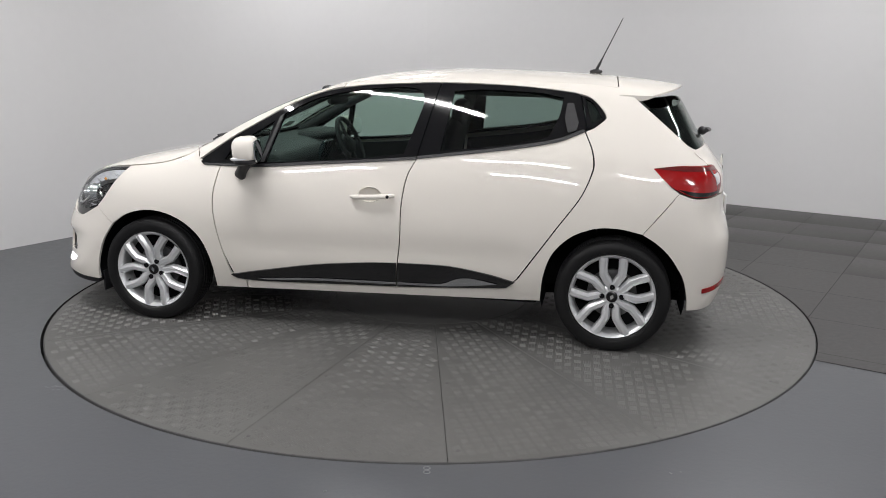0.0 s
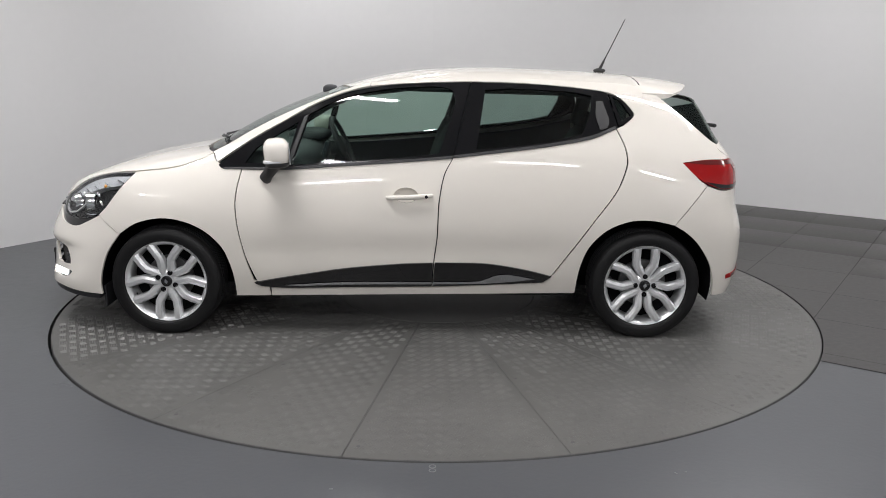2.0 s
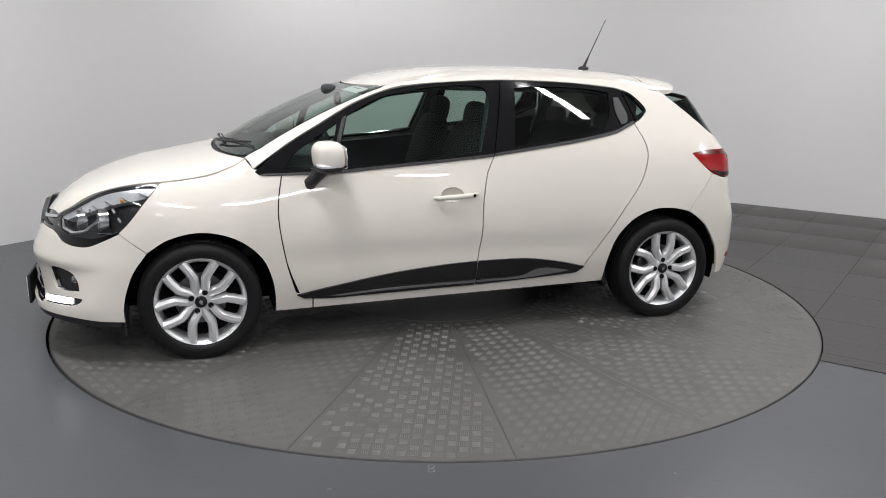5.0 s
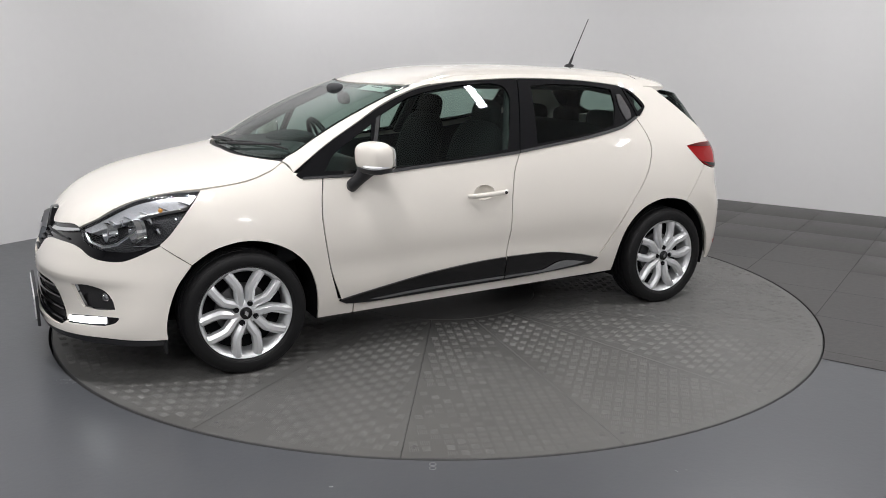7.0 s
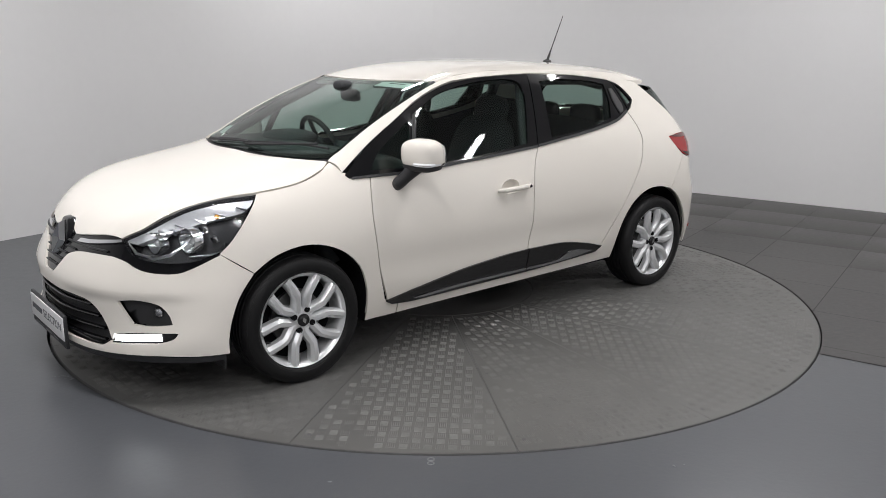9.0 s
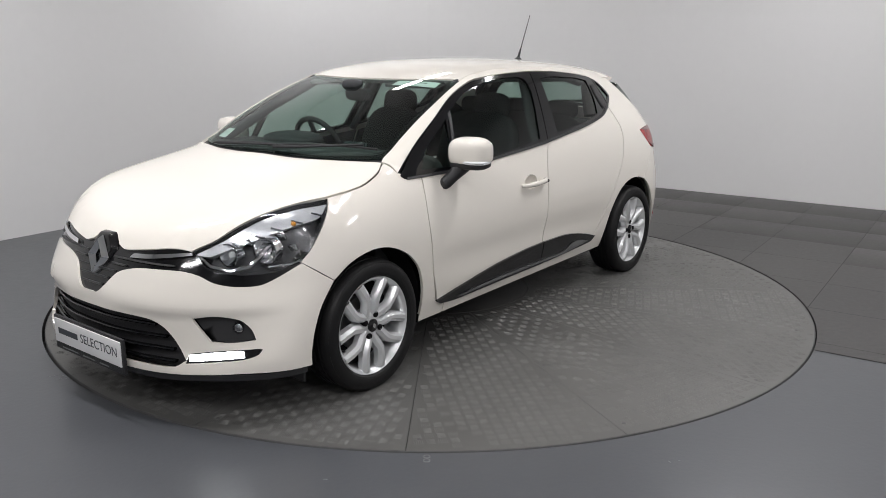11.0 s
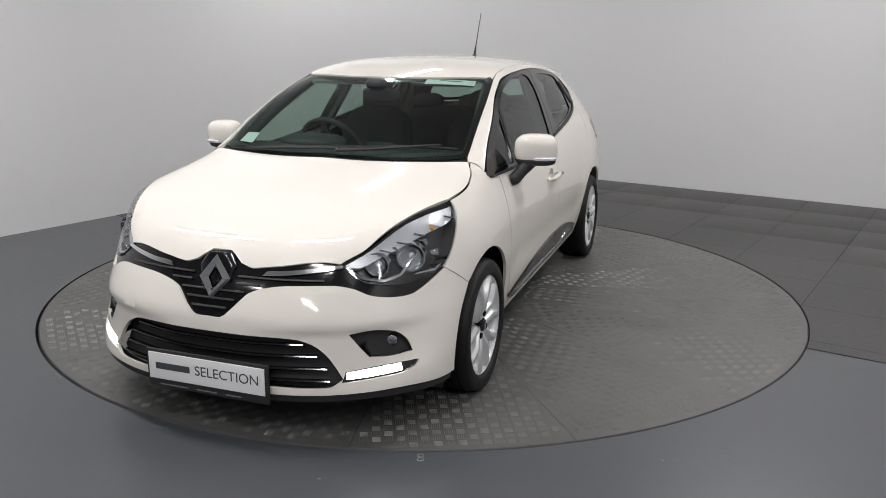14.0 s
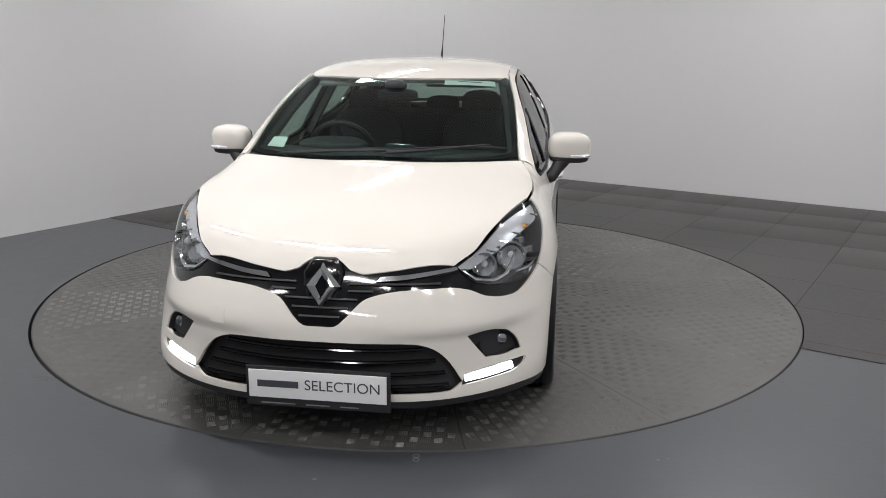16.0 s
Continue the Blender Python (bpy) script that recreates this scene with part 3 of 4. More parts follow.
front = panel("front_bumper", PAINT, car, "nose", both(bumper), [both(LOW_GRILLE), FOG, mirror_hole(FOG), DRL, mirror_hole(DRL)], step=.0165, fine=.014)
panel("lower_grille", BLACK, front, "nose", both([(a * 1.03, b) if len(q) == 2 else (a * 1.03, b, 1) for q in LOW_GRILLE for a, b in [q[:2]]]), label="black slatted air intake", proud=-.045, rim=.002)
for z, w in ((.405, .37), (.360, .42), (.312, .455), (.268, .47)):
    pts = [tuple(laid("front", np.array([[y, z]]))[0] - np.array([.022, 0, 0])) for y in np.linspace(-w, w, 25)]
    part("grille_slat", tube(pts, .012, 8, .55), BLACK_GLOSS, front)
panel("chin", BLACK, front, "nose", both(round_the(NOSE_AXIS, [("f", 0, .210), ("f", .40, .215), ("f", .60, .222), ("s", 1.67, .211, 1), ("s", 1.67, .188, 1), ("f", .60, .194), ("f", .40, .187), ("f", 0, .184)])), label="black lower lip", proud=-.006, rim=.05)
for s in (1, -1):
    turn_it = (lambda h: h) if s == 1 else mirror_hole
    pocket = panel("fog_pocket", BLACK, front, "nose", turn_it(FOG), label="black fog lamp pocket", proud=-.028, rim=.002)
    wall = panel("pocket_wall", BLACK, pocket, "nose", turn_it([(a, b) if len(q) == 2 else (a, b, 1) for q in FOG for a, b in [q[:2]]]), [turn_it([(a * .995, b * .96 + .016) for a, b, *_ in FOG])], proud=-.006, rim=.024)
    c = laid("front", np.array([[s * .648, .400]]))[0]
    lamp = part("fog_lamp", blob((.04, .054, .054), (c[0] - .050, s * .646, .400), 2), DARK_CHROME, front, "round fog lamp")
    part("fog_lens", blob((.02, .050, .050), (c[0] - .036, s * .647, .400), 2), LENS, lamp)
    panel("drl_housing", BLACK_GLOSS, front, "nose", turn_it(DRL), label="gloss black lamp surround", proud=-.012, rim=.002)
    panel("daytime_lamp", DAYLIGHT_LED, front, "nose", turn_it(round_the(NOSE_AXIS, [("f", .534, .277, 1), ("f", .531, .302, 1), ("f", .613, .313), ("f", .698, .317, 1), ("f", .706, .291, 1), ("f", .616, .283)])), label="lit white daytime running lamp", proud=-.004, rim=.006)

# upper grille with badge
grille_top = [("f", 0, .740), ("f", .050, .736, 1), ("f", .105, .688, 1), ("f", .15, .686), ("f", .28, .699), ("f", .468, .722, 1), ("f", .500, .685), ("f", .555, .640), ("f", .635, .613), ("f", .730, .616), ("s", 1.654, .646, 1)]
grille_low = [(k, a, b - .004 if k == "f" else b, *q) for k, a, b, *q in reversed(BUMPER_TOP)]
grille_out = round_the(NOSE_AXIS, grille_top) + round_the(NOSE_AXIS, grille_low)
grille = panel("grille", BLACK_GLOSS, car, "nose", both(grille_out), label="gloss black front grille with chrome strips", proud=-.010, rim=.03, step=.03, fine=.014)
for z, y0, y1 in ((.642, .10, .43), (.618, .10, .19), (.590, .0, .135), (.560, .0, .105), (.530, .0, .075)):
    for s in (1, -1):
        pts = [tuple(laid("front", np.array([[s * y, z]]))[0] - np.array([.004, 0, 0])) for y in np.linspace(y0 if y0 > .09 else 0.0, y1, 10)]
        part("grille_bar", tube(pts, .007, 6, .6), BLACK, grille)
for s in (1, -1):
    strip = [(.215, .666), (.30, .672), (.40, .684), (.482, .694), (.487, .684), (.40, .670), (.30, .657), (.20, .650)]
    panel("chrome_strip", CHROME, grille, "nose", round_the(NOSE_AXIS, [("f", s * a, b, *((1,) if i in (3, 4, 7) else ())) for i, (a, b) in enumerate(strip)]), label="chrome strip", proud=.004, rim=.012)
c = laid("front", np.array([[0, .640]]))[0]
# raised gloss surround and lozenge badge
hump = bmesh.new()
hv = [hump.verts.new((0, y, z)) for y, z in ((-.046, .112), (.046, .112), (.088, .052), (.070, -.05), (.028, -.105), (-.028, -.105), (-.070, -.05), (-.088, .052))]
hf = hump.faces.new(hv)
up = bmesh.ops.extrude_face_region(hump, geom=[hf])
top_v = [v for v in up["geom"] if isinstance(v, bmesh.types.BMVert)]
bmesh.ops.translate(hump, verts=top_v, vec=(.036, 0, 0))
bmesh.ops.scale(hump, vec=(1, .82, .86), verts=top_v)
bmesh.ops.recalc_face_normals(hump, faces=hump.faces)
bmesh.ops.bevel(hump, geom=list(hump.edges), offset=.010, segments=3, affect="EDGES", profile=.5)
LEAN = pose(c[0] - .032, 0, .622, 0, -17, 0)
ob = part("badge_surround", hump, BLACK_GLOSS, grille)
ob.matrix_basis = LEAN
loz = bmesh.new()
ring_o = [(0, .089), (.072, .0), (0, -.089), (-.072, .0)]
ring_i = [(0, .043), (.023, 0), (0, -.043), (-.023, 0)]
ring_m = [(0, .069), (.051, 0), (0, -.069), (-.051, 0)]
o_, m_, i_ = ([loz.verts.new((h, y, z)) for y, z in r] for r, h in ((ring_o, .0), (ring_m, .022), (ring_i, .004)))
for k in range(4):
    w = (k + 1) % 4
    loz.faces.new((o_[k], o_[w], m_[w], m_[k]))
    loz.faces.new((m_[k], m_[w], i_[w], i_[k]))
bmesh.ops.recalc_face_normals(loz, faces=loz.faces)
for f in loz.faces:
    if f.normal.x < 0:
        f.normal_flip()
badge = part("badge", loz, CHROME, grille, "chrome lozenge badge")
badge.matrix_basis = LEAN @ pose(.038, 0, -.002)

# headlamps
def nose_angle(rows):
    return [(math.atan2(y, x - NOSE_AXIS), z, *q) for x, y, z, *q in rows]


EDGE_TOP = [tuple(laid("top", np.array([[x - .002, y + .006]]))[0]) for x, y in LAMP_TOP]
EDGE_BACK = [tuple(laid("side", np.array([[x, z]]))[0]) for x, z in ((1.455, WING[0][2] - .006), (1.530, .790), (1.610, .690), (1.655, .652))]
LAMP = nose_angle([(*EDGE_TOP[0], 1), *EDGE_TOP[1:], (*EDGE_BACK[0], 1), *EDGE_BACK[1:3], (*EDGE_BACK[3], 1), (1.758, .736, .616), (1.880, .642, .614), (1.945, .556, .638)])
for s in (1, -1):
    side = (lambda h: h) if s == 1 else mirror_hole
    lamp = panel("headlamp", LENS, car, "nose", side(LAMP), label="clear headlamp with chrome reflectors", rim=.004, step=.025)
    panel("housing", LAMP_GREY, lamp, "nose", side(LAMP), label="dark lamp housing", proud=-.075, rim=-.070, step=.03)
    def spot(y, z, back):
        h = laid("front", np.array([[s * y, z]]))[0]
        return (h[0] - back, s * y, z)
    for y, z, r in ((.575, .680, .043), (.672, .695, .052)):
        p = spot(y, z, .056)
        bowl = part("reflector", lathe([(.012, -.030), (r * .55, -.024), (r * .85, -.008), (r, .012), (r + .006, .012), (r + .006, -.030)], 28), CHROME, lamp, "chrome reflector bowl")
        bowl.matrix_basis = pose(p[0], p[1], p[2], 0, 0, -90 + s * 12)
        part("bulb", blob((.030, .030, .030), (p[0] - .01, p[1], p[2]), 2, 14, 8), WHITE_LENS, lamp)
    for y, z in ((.615, .726), (.70, .742), (.735, .700), (.53, .704)):
        p = spot(y, z, .05)
        part("bright_facet", box((.012, .036, .030), p, .004, (12 * s, 20, 25 * s)), CHROME, lamp)
    sweep = [(.500, .676), (.55, .640), (.615, .625), (.66, .640), (.675, .672), (.69, .715)]
    part("chrome_sweep", tube([spot(y, z, .022 if i < 4 else .03) for i, (y, z) in enumerate(sweep)], [.004, .008, .009, .008, .007, .004], 8), CHROME, lamp)
    sweep = [(.665, .632), (.72, .634), (.758, .655), (.775, .695), (.772, .735)]
    part("chrome_sweep", tube([tuple(laid("nose", np.array([[math.atan2(y, 1.66 - .25 * i / 4 - NOSE_AXIS + .06), z]]))[0] * np.array([1, s, 1]) - np.array([.02, s * .02, 0])) for i, (y, z) in enumerate(sweep)], [.004, .007, .008, .007, .004], 8), CHROME, lamp)
    upper_rim = nose_angle([(a, b, z - .006, *q) for (a, b, z), q in zip([EDGE_TOP[0], EDGE_TOP[1], EDGE_TOP[2], EDGE_TOP[3], EDGE_BACK[0]], ((1,), (), (), (), (1,)))] + [(1.520, .760, .815), (1.66, .700, .780), (1.82, .622, .728), (1.925, .545, .685, 1)])
    panel("bright_blade", BLADE, lamp, "nose", side(upper_rim), label="ribbed silver blade", proud=-.020, rim=.04, step=.03)
    for k in range(5):
        q = [(1.83 - .075 * k, .58 + .030 * k, .735 + .023 * k), (1.80 - .075 * k, .615 + .029 * k, .722 + .023 * k)]
        pts = [tuple(laid("nose", np.array([[math.atan2(b, a - NOSE_AXIS), z]]))[0] * np.array([1, s, 1]) - np.array([.016, s * .012, 0])) for a, b, z in q]
        part("blade_rib", tube(pts, .004, 6), CHROME, lamp)
    p = laid("nose", np.array([[math.atan2(.695, .62), .790]]))[0]
    part("indicator_bulb", blob((.022, .022, .022), (p[0] - .022, s * (p[1] - .014), p[2]), 2, 12, 8), AMBER, lamp)

# cover of the towing eye
panel("tow_cover", PAINT, front, "nose", round_the(NOSE_AXIS, [("f", -.435, .475, 1), ("f", -.375, .475, 1), ("f", -.378, .535, 1), ("f", -.432, .535, 1)]), proud=.0018, rim=.004)

# number plate in its holder
px = laid("front", np.array([[0, .27]]))[0, 0] - .006
holder = part("plate_holder", box((.014, .545, .155), (px + .010, 0, .263), .005), BLACK, front, "black plate holder")
plate = part("front_plate", box((.006, .520, .108), (px + .020, 0, .275), .0025), PLATE_WHITE, front, "white advertising plate with dark lettering")
part("word_bar", box((.002, .156, .026), (px + .0235, -.148, .277), 0), PLATE_INK, plate)


def lettering(words, size, m, mat, parent):
    cu = bpy.data.curves.new("lettering", "FONT")
    cu.body, cu.size, cu.extrude, cu.align_x = words, size, .0008, "LEFT"
    tmp = bpy.data.objects.new("lettering", cu)
    scene.collection.objects.link(tmp)
    me = bpy.data.meshes.new_from_object(tmp.evaluated_get(bpy.context.evaluated_depsgraph_get()))
    bpy.data.objects.remove(tmp)
    me.materials.clear()
    me.materials.append(mat)
    ob = new("lettering", me)
    ob.parent, ob.matrix_basis = parent, m
    return ob


lettering("SELECTION", .056, pose(px + .0230, -.048, .260, 90, 0, 90), PLATE_INK, plate)
for y, w in ((-.15, .13), (.0, .09), (.12, .07)):
    part("small_print", box((.002, w, .004), (px + .018, y, .199), 0), PAINT_MARK, holder)

# tail
TL = [("s", -1.470, .956, 1), ("s", -1.60, .970), ("r", .625, .964, 1), ("r", .595, .88), ("r", .645, .826, 1), ("s", -1.68, .820), ("s", -1.56, .872)]
tl_out = round_the(TAIL_AXIS, TL)
rb_top = [("r", 0, .80), ("r", .30, .80), ("r", .64, .816, 1), ("s", -1.68, .812), ("s", -1.6015, .8365, 1), ("s", -1.4345, .630, 1), ("s", -1.50, .590), ("s", -1.569, .527), ("s", -1.640, .42), ("s", -1.668, .33), ("s", -1.678, .235, 1)]
rear_bumper = panel("rear_bumper", PAINT, car, "tail", both(round_the(TAIL_AXIS, rb_top + [("r", .66, .235, 1), ("r", .62, .30), ("r", .50, .330), ("r", 0, .330)])), step=.04)
panel("rear_diffuser", BLACK, rear_bumper, "tail", both(round_the(TAIL_AXIS, [("r", 0, .326), ("r", .50, .326), ("r", .61, .298), ("r", .655, .230, 1), ("r", .50, .210), ("r", 0, .205)])), label="black lower rear valance", proud=-.006)
for s in (1, -1):
    turn_it = (lambda h: h) if s == 1 else mirror_hole
    tl = panel("tail_lamp", RED_LENS, car, "tail", turn_it(tl_out), label="red tail lamp", proud=.002, step=.03)
    panel("dark_band", DARK_RED, tl, "tail", turn_it(round_the(TAIL_AXIS, [("s", -1.476, .957, 1), ("s", -1.60, .968), ("r", .635, .960, 1), ("r", .633, .945, 1), ("s", -1.62, .945)])), proud=.004, rim=.004)
    panel("lower_band", BLACK_GLOSS, tl, "tail", turn_it(round_the(TAIL_AXIS, [("s", -1.59, .858, 1), ("s", -1.68, .823), ("r", .648, .829, 1), ("r", .642, .843, 1), ("s", -1.70, .842)])), label="black lower edge", proud=.004, rim=.004)
    panel("bright_facet", DARK_CHROME, tl, "tail", turn_it(round_the(TAIL_AXIS, [("r", .706, .948, 1), ("r", .697, .948, 1), ("r", .693, .915, 1), ("r", .703, .915, 1)])), proud=.004, rim=.004)
    panel("reversing_lens", WHITE_LENS, tl, "tail", turn_it(round_the(TAIL_AXIS, [("r", .69, .925, 1), ("r", .63, .930, 1), ("r", .625, .880, 1), ("r", .68, .868, 1)])), label="white reversing lens", proud=.004, rim=.004)
    panel("rear_reflector", RED_LENS, rear_bumper, "tail", turn_it(round_the(TAIL_AXIS, [("s", -1.745, .352, 1), ("r", .58, .368, 1), ("r", .60, .340, 1), ("s", -1.745, .328, 1)])), label="small red reflector", proud=.004, rim=.006)
tg_side = [(-1.303, .480), (-1.39, .560), (-1.425, .585), (-1.57, .655), (-1.64, .665), (-1.71, .64)]
gate = panel("tailgate", PAINT, car, "tail", both(round_the(TAIL_AXIS, [("r", 0, 1.075), ("r", .30, 1.072), ("r", .50, 1.060), ("s", -1.665, 1.040), ("s", -1.742, .972, 1), ("r", .632, .970, 1), ("r", .590, .88), ("r", .636, .822, 1), ("r", .30, .805), ("r", 0, .805)])), step=.04)
rg = round_the(TAIL_AXIS, [("r", 0, 1.285), ("r", .40, 1.275), ("s", -1.43, 1.243, 1), ("s", -1.565, 1.120), ("s", -1.66, 1.046, 1), ("r", .50, 1.066), ("r", .30, 1.078), ("r", 0, 1.081)])
rgi = round_the(TAIL_AXIS, [("r", 0, 1.262), ("r", .36, 1.252), ("r", .47, 1.225), ("r", .55, 1.13), ("r", .50, 1.092), ("r", .30, 1.100), ("r", 0, 1.103)])
panel("rear_glass", REAR_WINDOW, gate, "tail", both(rg), label="dark heated rear window", proud=-.003, rim=.003, step=.05)
panel("glass_border", BLACK_GLOSS, gate, "tail", both(rg), [both(rgi)], proud=-.007, rim=.002)
# roof spoiler: a tapering blade drawn out behind the roof
vs, fs, span, deep = [], [], 31, 9
for i in range(span):
    y = -.562 + 1.124 * i / (span - 1)
    x0, x1 = -1.276 - .05 * abs(y) ** 3, -1.636 + .54 * y * y + .5 * y ** 6
    z0 = float(laid("top", np.array([[x0, y]]))[0, 2]) + .001
    z1 = 1.352 - .150 * y * y
    for q in range(deep):
        t = q / (deep - 1)
        vs.append((x0 + (x1 - x0) * t, y, z0 + (z1 - z0) * (.55 * t + .45 * t * t)))
    for q in range(deep):
        t = q / (deep - 1)
        vs.append((x0 + (x1 - x0) * t, y, z0 + (z1 - z0) * (.55 * t + .45 * t * t) - .010 - .030 * (1 - t) ** .5 * min(1, 8 * t)))
for i in range(span - 1):
    a, b = 2 * deep * i, 2 * deep * (i + 1)
    for q in range(deep - 1):
        fs += [(a + q, a + q + 1, b + q + 1, b + q), (a + deep + q, b + deep + q, b + deep + q + 1, a + deep + q + 1)]
    fs.append((a + deep - 1, a + 2 * deep - 1, b + 2 * deep - 1, b + deep - 1))
for a in (0, 2 * deep * (span - 1)):
    for q in range(deep - 1):
        f = (a + q, a + deep + q, a + deep + q + 1, a + q + 1)
        fs.append(f if a == 0 else f[::-1])
part("spoiler", (vs, [f[::-1] for f in fs]), PAINT, gate, "cream roof spoiler")
wip = part("rear_wiper", blob((.05, .06, .05), (-1.775, 0, 1.090), 2.2), BLACK, gate)
part("blade", tube([(-1.800, .0, 1.100), (-1.790, .2, 1.112), (-1.755, .38, 1.122)], .011, 8), BLACK, wip)
part("rear_badge", blob((.02, .10, .12), (-1.895, 0, .90), 2), CHROME, gate)
part("rear_plate", box((.012, .52, .11), (-1.90, 0, .70), .003), PLATE_WHITE, rear_bumper)

# door mirrors
for s, d in ((1, doors[0]), (-1, doors[1])):
    mir = part("door_mirror", blob((.134, .214, .148), (.660, s * .896, 1.004), 3.1, 36, 22, (0, 4, s * 12)), PAINT, d, "cream door mirror shell")
    part("mirror_base", tube([(.735, s * .785, .845), (.740, s * .812, .862), (.712, s * .835, .895), (.680, s * .866, .945)], [.026, .031, .030, .042], 14, 1.0), BLACK, mir, "black mirror foot")
    part("mirror_tray", blob((.124, .198, .050), (.658, s * .895, .951), 3.2, 28, 14, (0, 4, s * 12)), BLACK, mir)
    part("mirror_glass", blob((.012, .182, .116), (.599, s * .884, 1.002), 4.5, 28, 14, (0, 4, s * 12)), CHROME, mir, "mirror glass")
    part("repeater", blob((.122, .130, .024), (.663, s * .936, .965), 3.2, 24, 12, (0, 4, s * 12)), WHITE_LENS, mir, "clear turn repeater")
    part("repeater_strip", blob((.120, .126, .006), (.665, s * .938, .965), 3.2, 24, 12, (0, 4, s * 12)), DARK_CHROME, mir)

# wheels
AXLE = .293


def build_wheel(roll, bolts):
    """A wheel rolled by so many degrees, its tyre pressed flat where it stands."""
    w = new("wheel")
    tyre = [(.222, -.085), (.232, -.096), (.262, -.101), (.288, -.096), (.302, -.086), (.3085, -.070)]
    for g in (-.045, -.015, .015, .045):
        tyre += [(.311, g - .006), (.304, g - .004), (.304, g + .004), (.311, g + .006)]
    tyre += [(.3085, .070), (.302, .086), (.296, .0925), (.2945, .0915), (.288, .096), (.262, .101), (.240, .0985), (.238, .0965), (.232, .096), (.222, .085)]
    tyre = [(.222 + (r - .222) * .854, h) for r, h in tyre]
    tv, tf = lathe(tyre, 120)
    cr, sr = math.cos(radians(roll)), math.sin(radians(roll))
    pressed = []
    for x, h, z in tv:
        along, up = x * cr + z * sr, max(z * cr - x * sr, .0015 - AXLE)
        bulge = .006 * max(0, -.20 - up) / .09 * math.copysign(1, h)
        pressed.append((along * cr - up * sr, h + bulge, along * sr + up * cr))
    part("tyre", (pressed, tf), RUBBER, w, "black tyre with grooved tread")
    rim = part("rim", lathe([(.198, -.08), (.198, .055), (.205, .074), (.214, .084), (.2205, .0885), (.2225, .0855), (.2215, .076), (.210, .060)], 96), ALLOY, w, "silver alloy rim with five forked spokes")
    for k in range(5):
        base = 2 * math.pi * k / 5
        bm = bmesh.new()
        for s in (1, -1):
            # one arm of the fork: hub, shoulder, rim
            path = [(.026, 12, .070, .034), (.062, 14, .078, .037), (.092, 19.5, .085, .040), (.122, 22.4, .090, .040), (.160, 18.3, .092, .040), (.200, 14.6, .091, .041), (.214, 13.6, .088, .044)]
            rows = []
            for i, (r, deg, h, wd) in enumerate(path):
                a = base + s * radians(deg)
                r2, d2 = path[min(i + 1, 6)][0], path[min(i + 1, 6)][1]
                r1, d1 = path[max(i - 1, 0)][0], path[max(i - 1, 0)][1]
                q = lambda rr, dd: Vector((rr * math.cos(base + s * radians(dd)), 0, rr * math.sin(base + s * radians(dd))))
                t = (q(r2, d2) - q(r1, d1)).normalized()
                n = Vector((-t.z, 0, t.x))
                c0 = q(r, deg)
                rows.append([bm.verts.new(c0 + n * wd * u + Vector((0, h + dh, 0))) for u, dh in ((-.60, -.036), (-.52, -.010), (-.30, .0), (.12, .001), (.50, -.011), (.60, -.036))])
            for a_, b_ in zip(rows, rows[1:]):
                for j in range(5):
                    bm.faces.new((a_[j], a_[j + 1], b_[j + 1], b_[j]))
        bmesh.ops.recalc_face_normals(bm, faces=bm.faces)
        part("spoke", bm, ALLOY, rim)
    part("hub", lathe([(.0005, .074), (.036, .074), (.050, .070), (.060, .062), (.066, .040), (.070, -.02)], 48), ALLOY, rim)
    cap = part("centre_cap", lathe([(.0005, .087), (.022, .086), (.029, .081), (.030, .06)], 40), BLACK_GLOSS, rim, "dark centre cap with a small lozenge")
    lz = bmesh.new()
    lv = [lz.verts.new((x, .0875, z)) for x, z in ((0, .016), (.010, 0), (0, -.016), (-.010, 0))]
    lz.faces.new(lv[::-1])
    part("cap_badge", lz, CHROME, cap)
    for k in range(4):
        a = radians(bolts) + math.pi / 2 * k
        nut = part("wheel_bolt", lathe([(.0005, .080), (.008, .080), (.010, .077), (.0135, .080), (.0135, .05)], 12), GAP, rim)
        nut.location = (.050 * math.cos(a), 0, .050 * math.sin(a))
    part("brake_disc", lathe([(.06, .01), (.128, .01), (.128, -.012), (.06, -.012)], 48), STEEL, w, "grey brake disc")
    part("brake_shield", lathe([(.0005, -.02), (.198, -.02)], 48), GAP, w)
    part("valve", tube([(.19, .05, -.02), (.183, .068, -.02)], .005, 8), BLACK, rim)
    return w


for x, y, roll, bolts, z in ((1.2945, .757, 18, 42, 0), (-1.2985, .757, -18, -18, 0), (1.2945, -.757, 20, 40, 180), (-1.2985, -.757, 0, 40, 180)):
    wheel = build_wheel(roll, bolts)
    wheel.parent, wheel.matrix_basis = car, pose(x, y, AXLE, 0, 0, z) @ pose(0, 0, 0, 0, roll, 0)

# wheel housings, floor pan and dark inner shells
for x0 in (1.2945, -1.2945):
    for s in (1, -1):
        verts, faces = [], []
        n = 30
        for i in range(n + 1):
            a = radians(-16 + 212 * i / n)
            for y in (.845, .50):
                verts.append((x0 + .372 * math.cos(a), s * y if y < .8 else s * (y - .03 - .02 * abs(math.cos(a))), .300 + .358 * math.sin(a)))
        for i in range(n):
            faces.append((2 * i, 2 * i + 1, 2 * i + 3, 2 * i + 2))
        verts.append((x0, s * .50, .25))
        faces += [(2 * i + 1, len(verts) - 1, 2 * i + 3) for i in range(n)]
        part("wheel_housing", (verts, faces), GAP, car, "black wheel arch liner")
part("floor_pan", box((3.55, 1.0, .08), (.05, 0, .235), .02), GAP, car, "dark underbody")
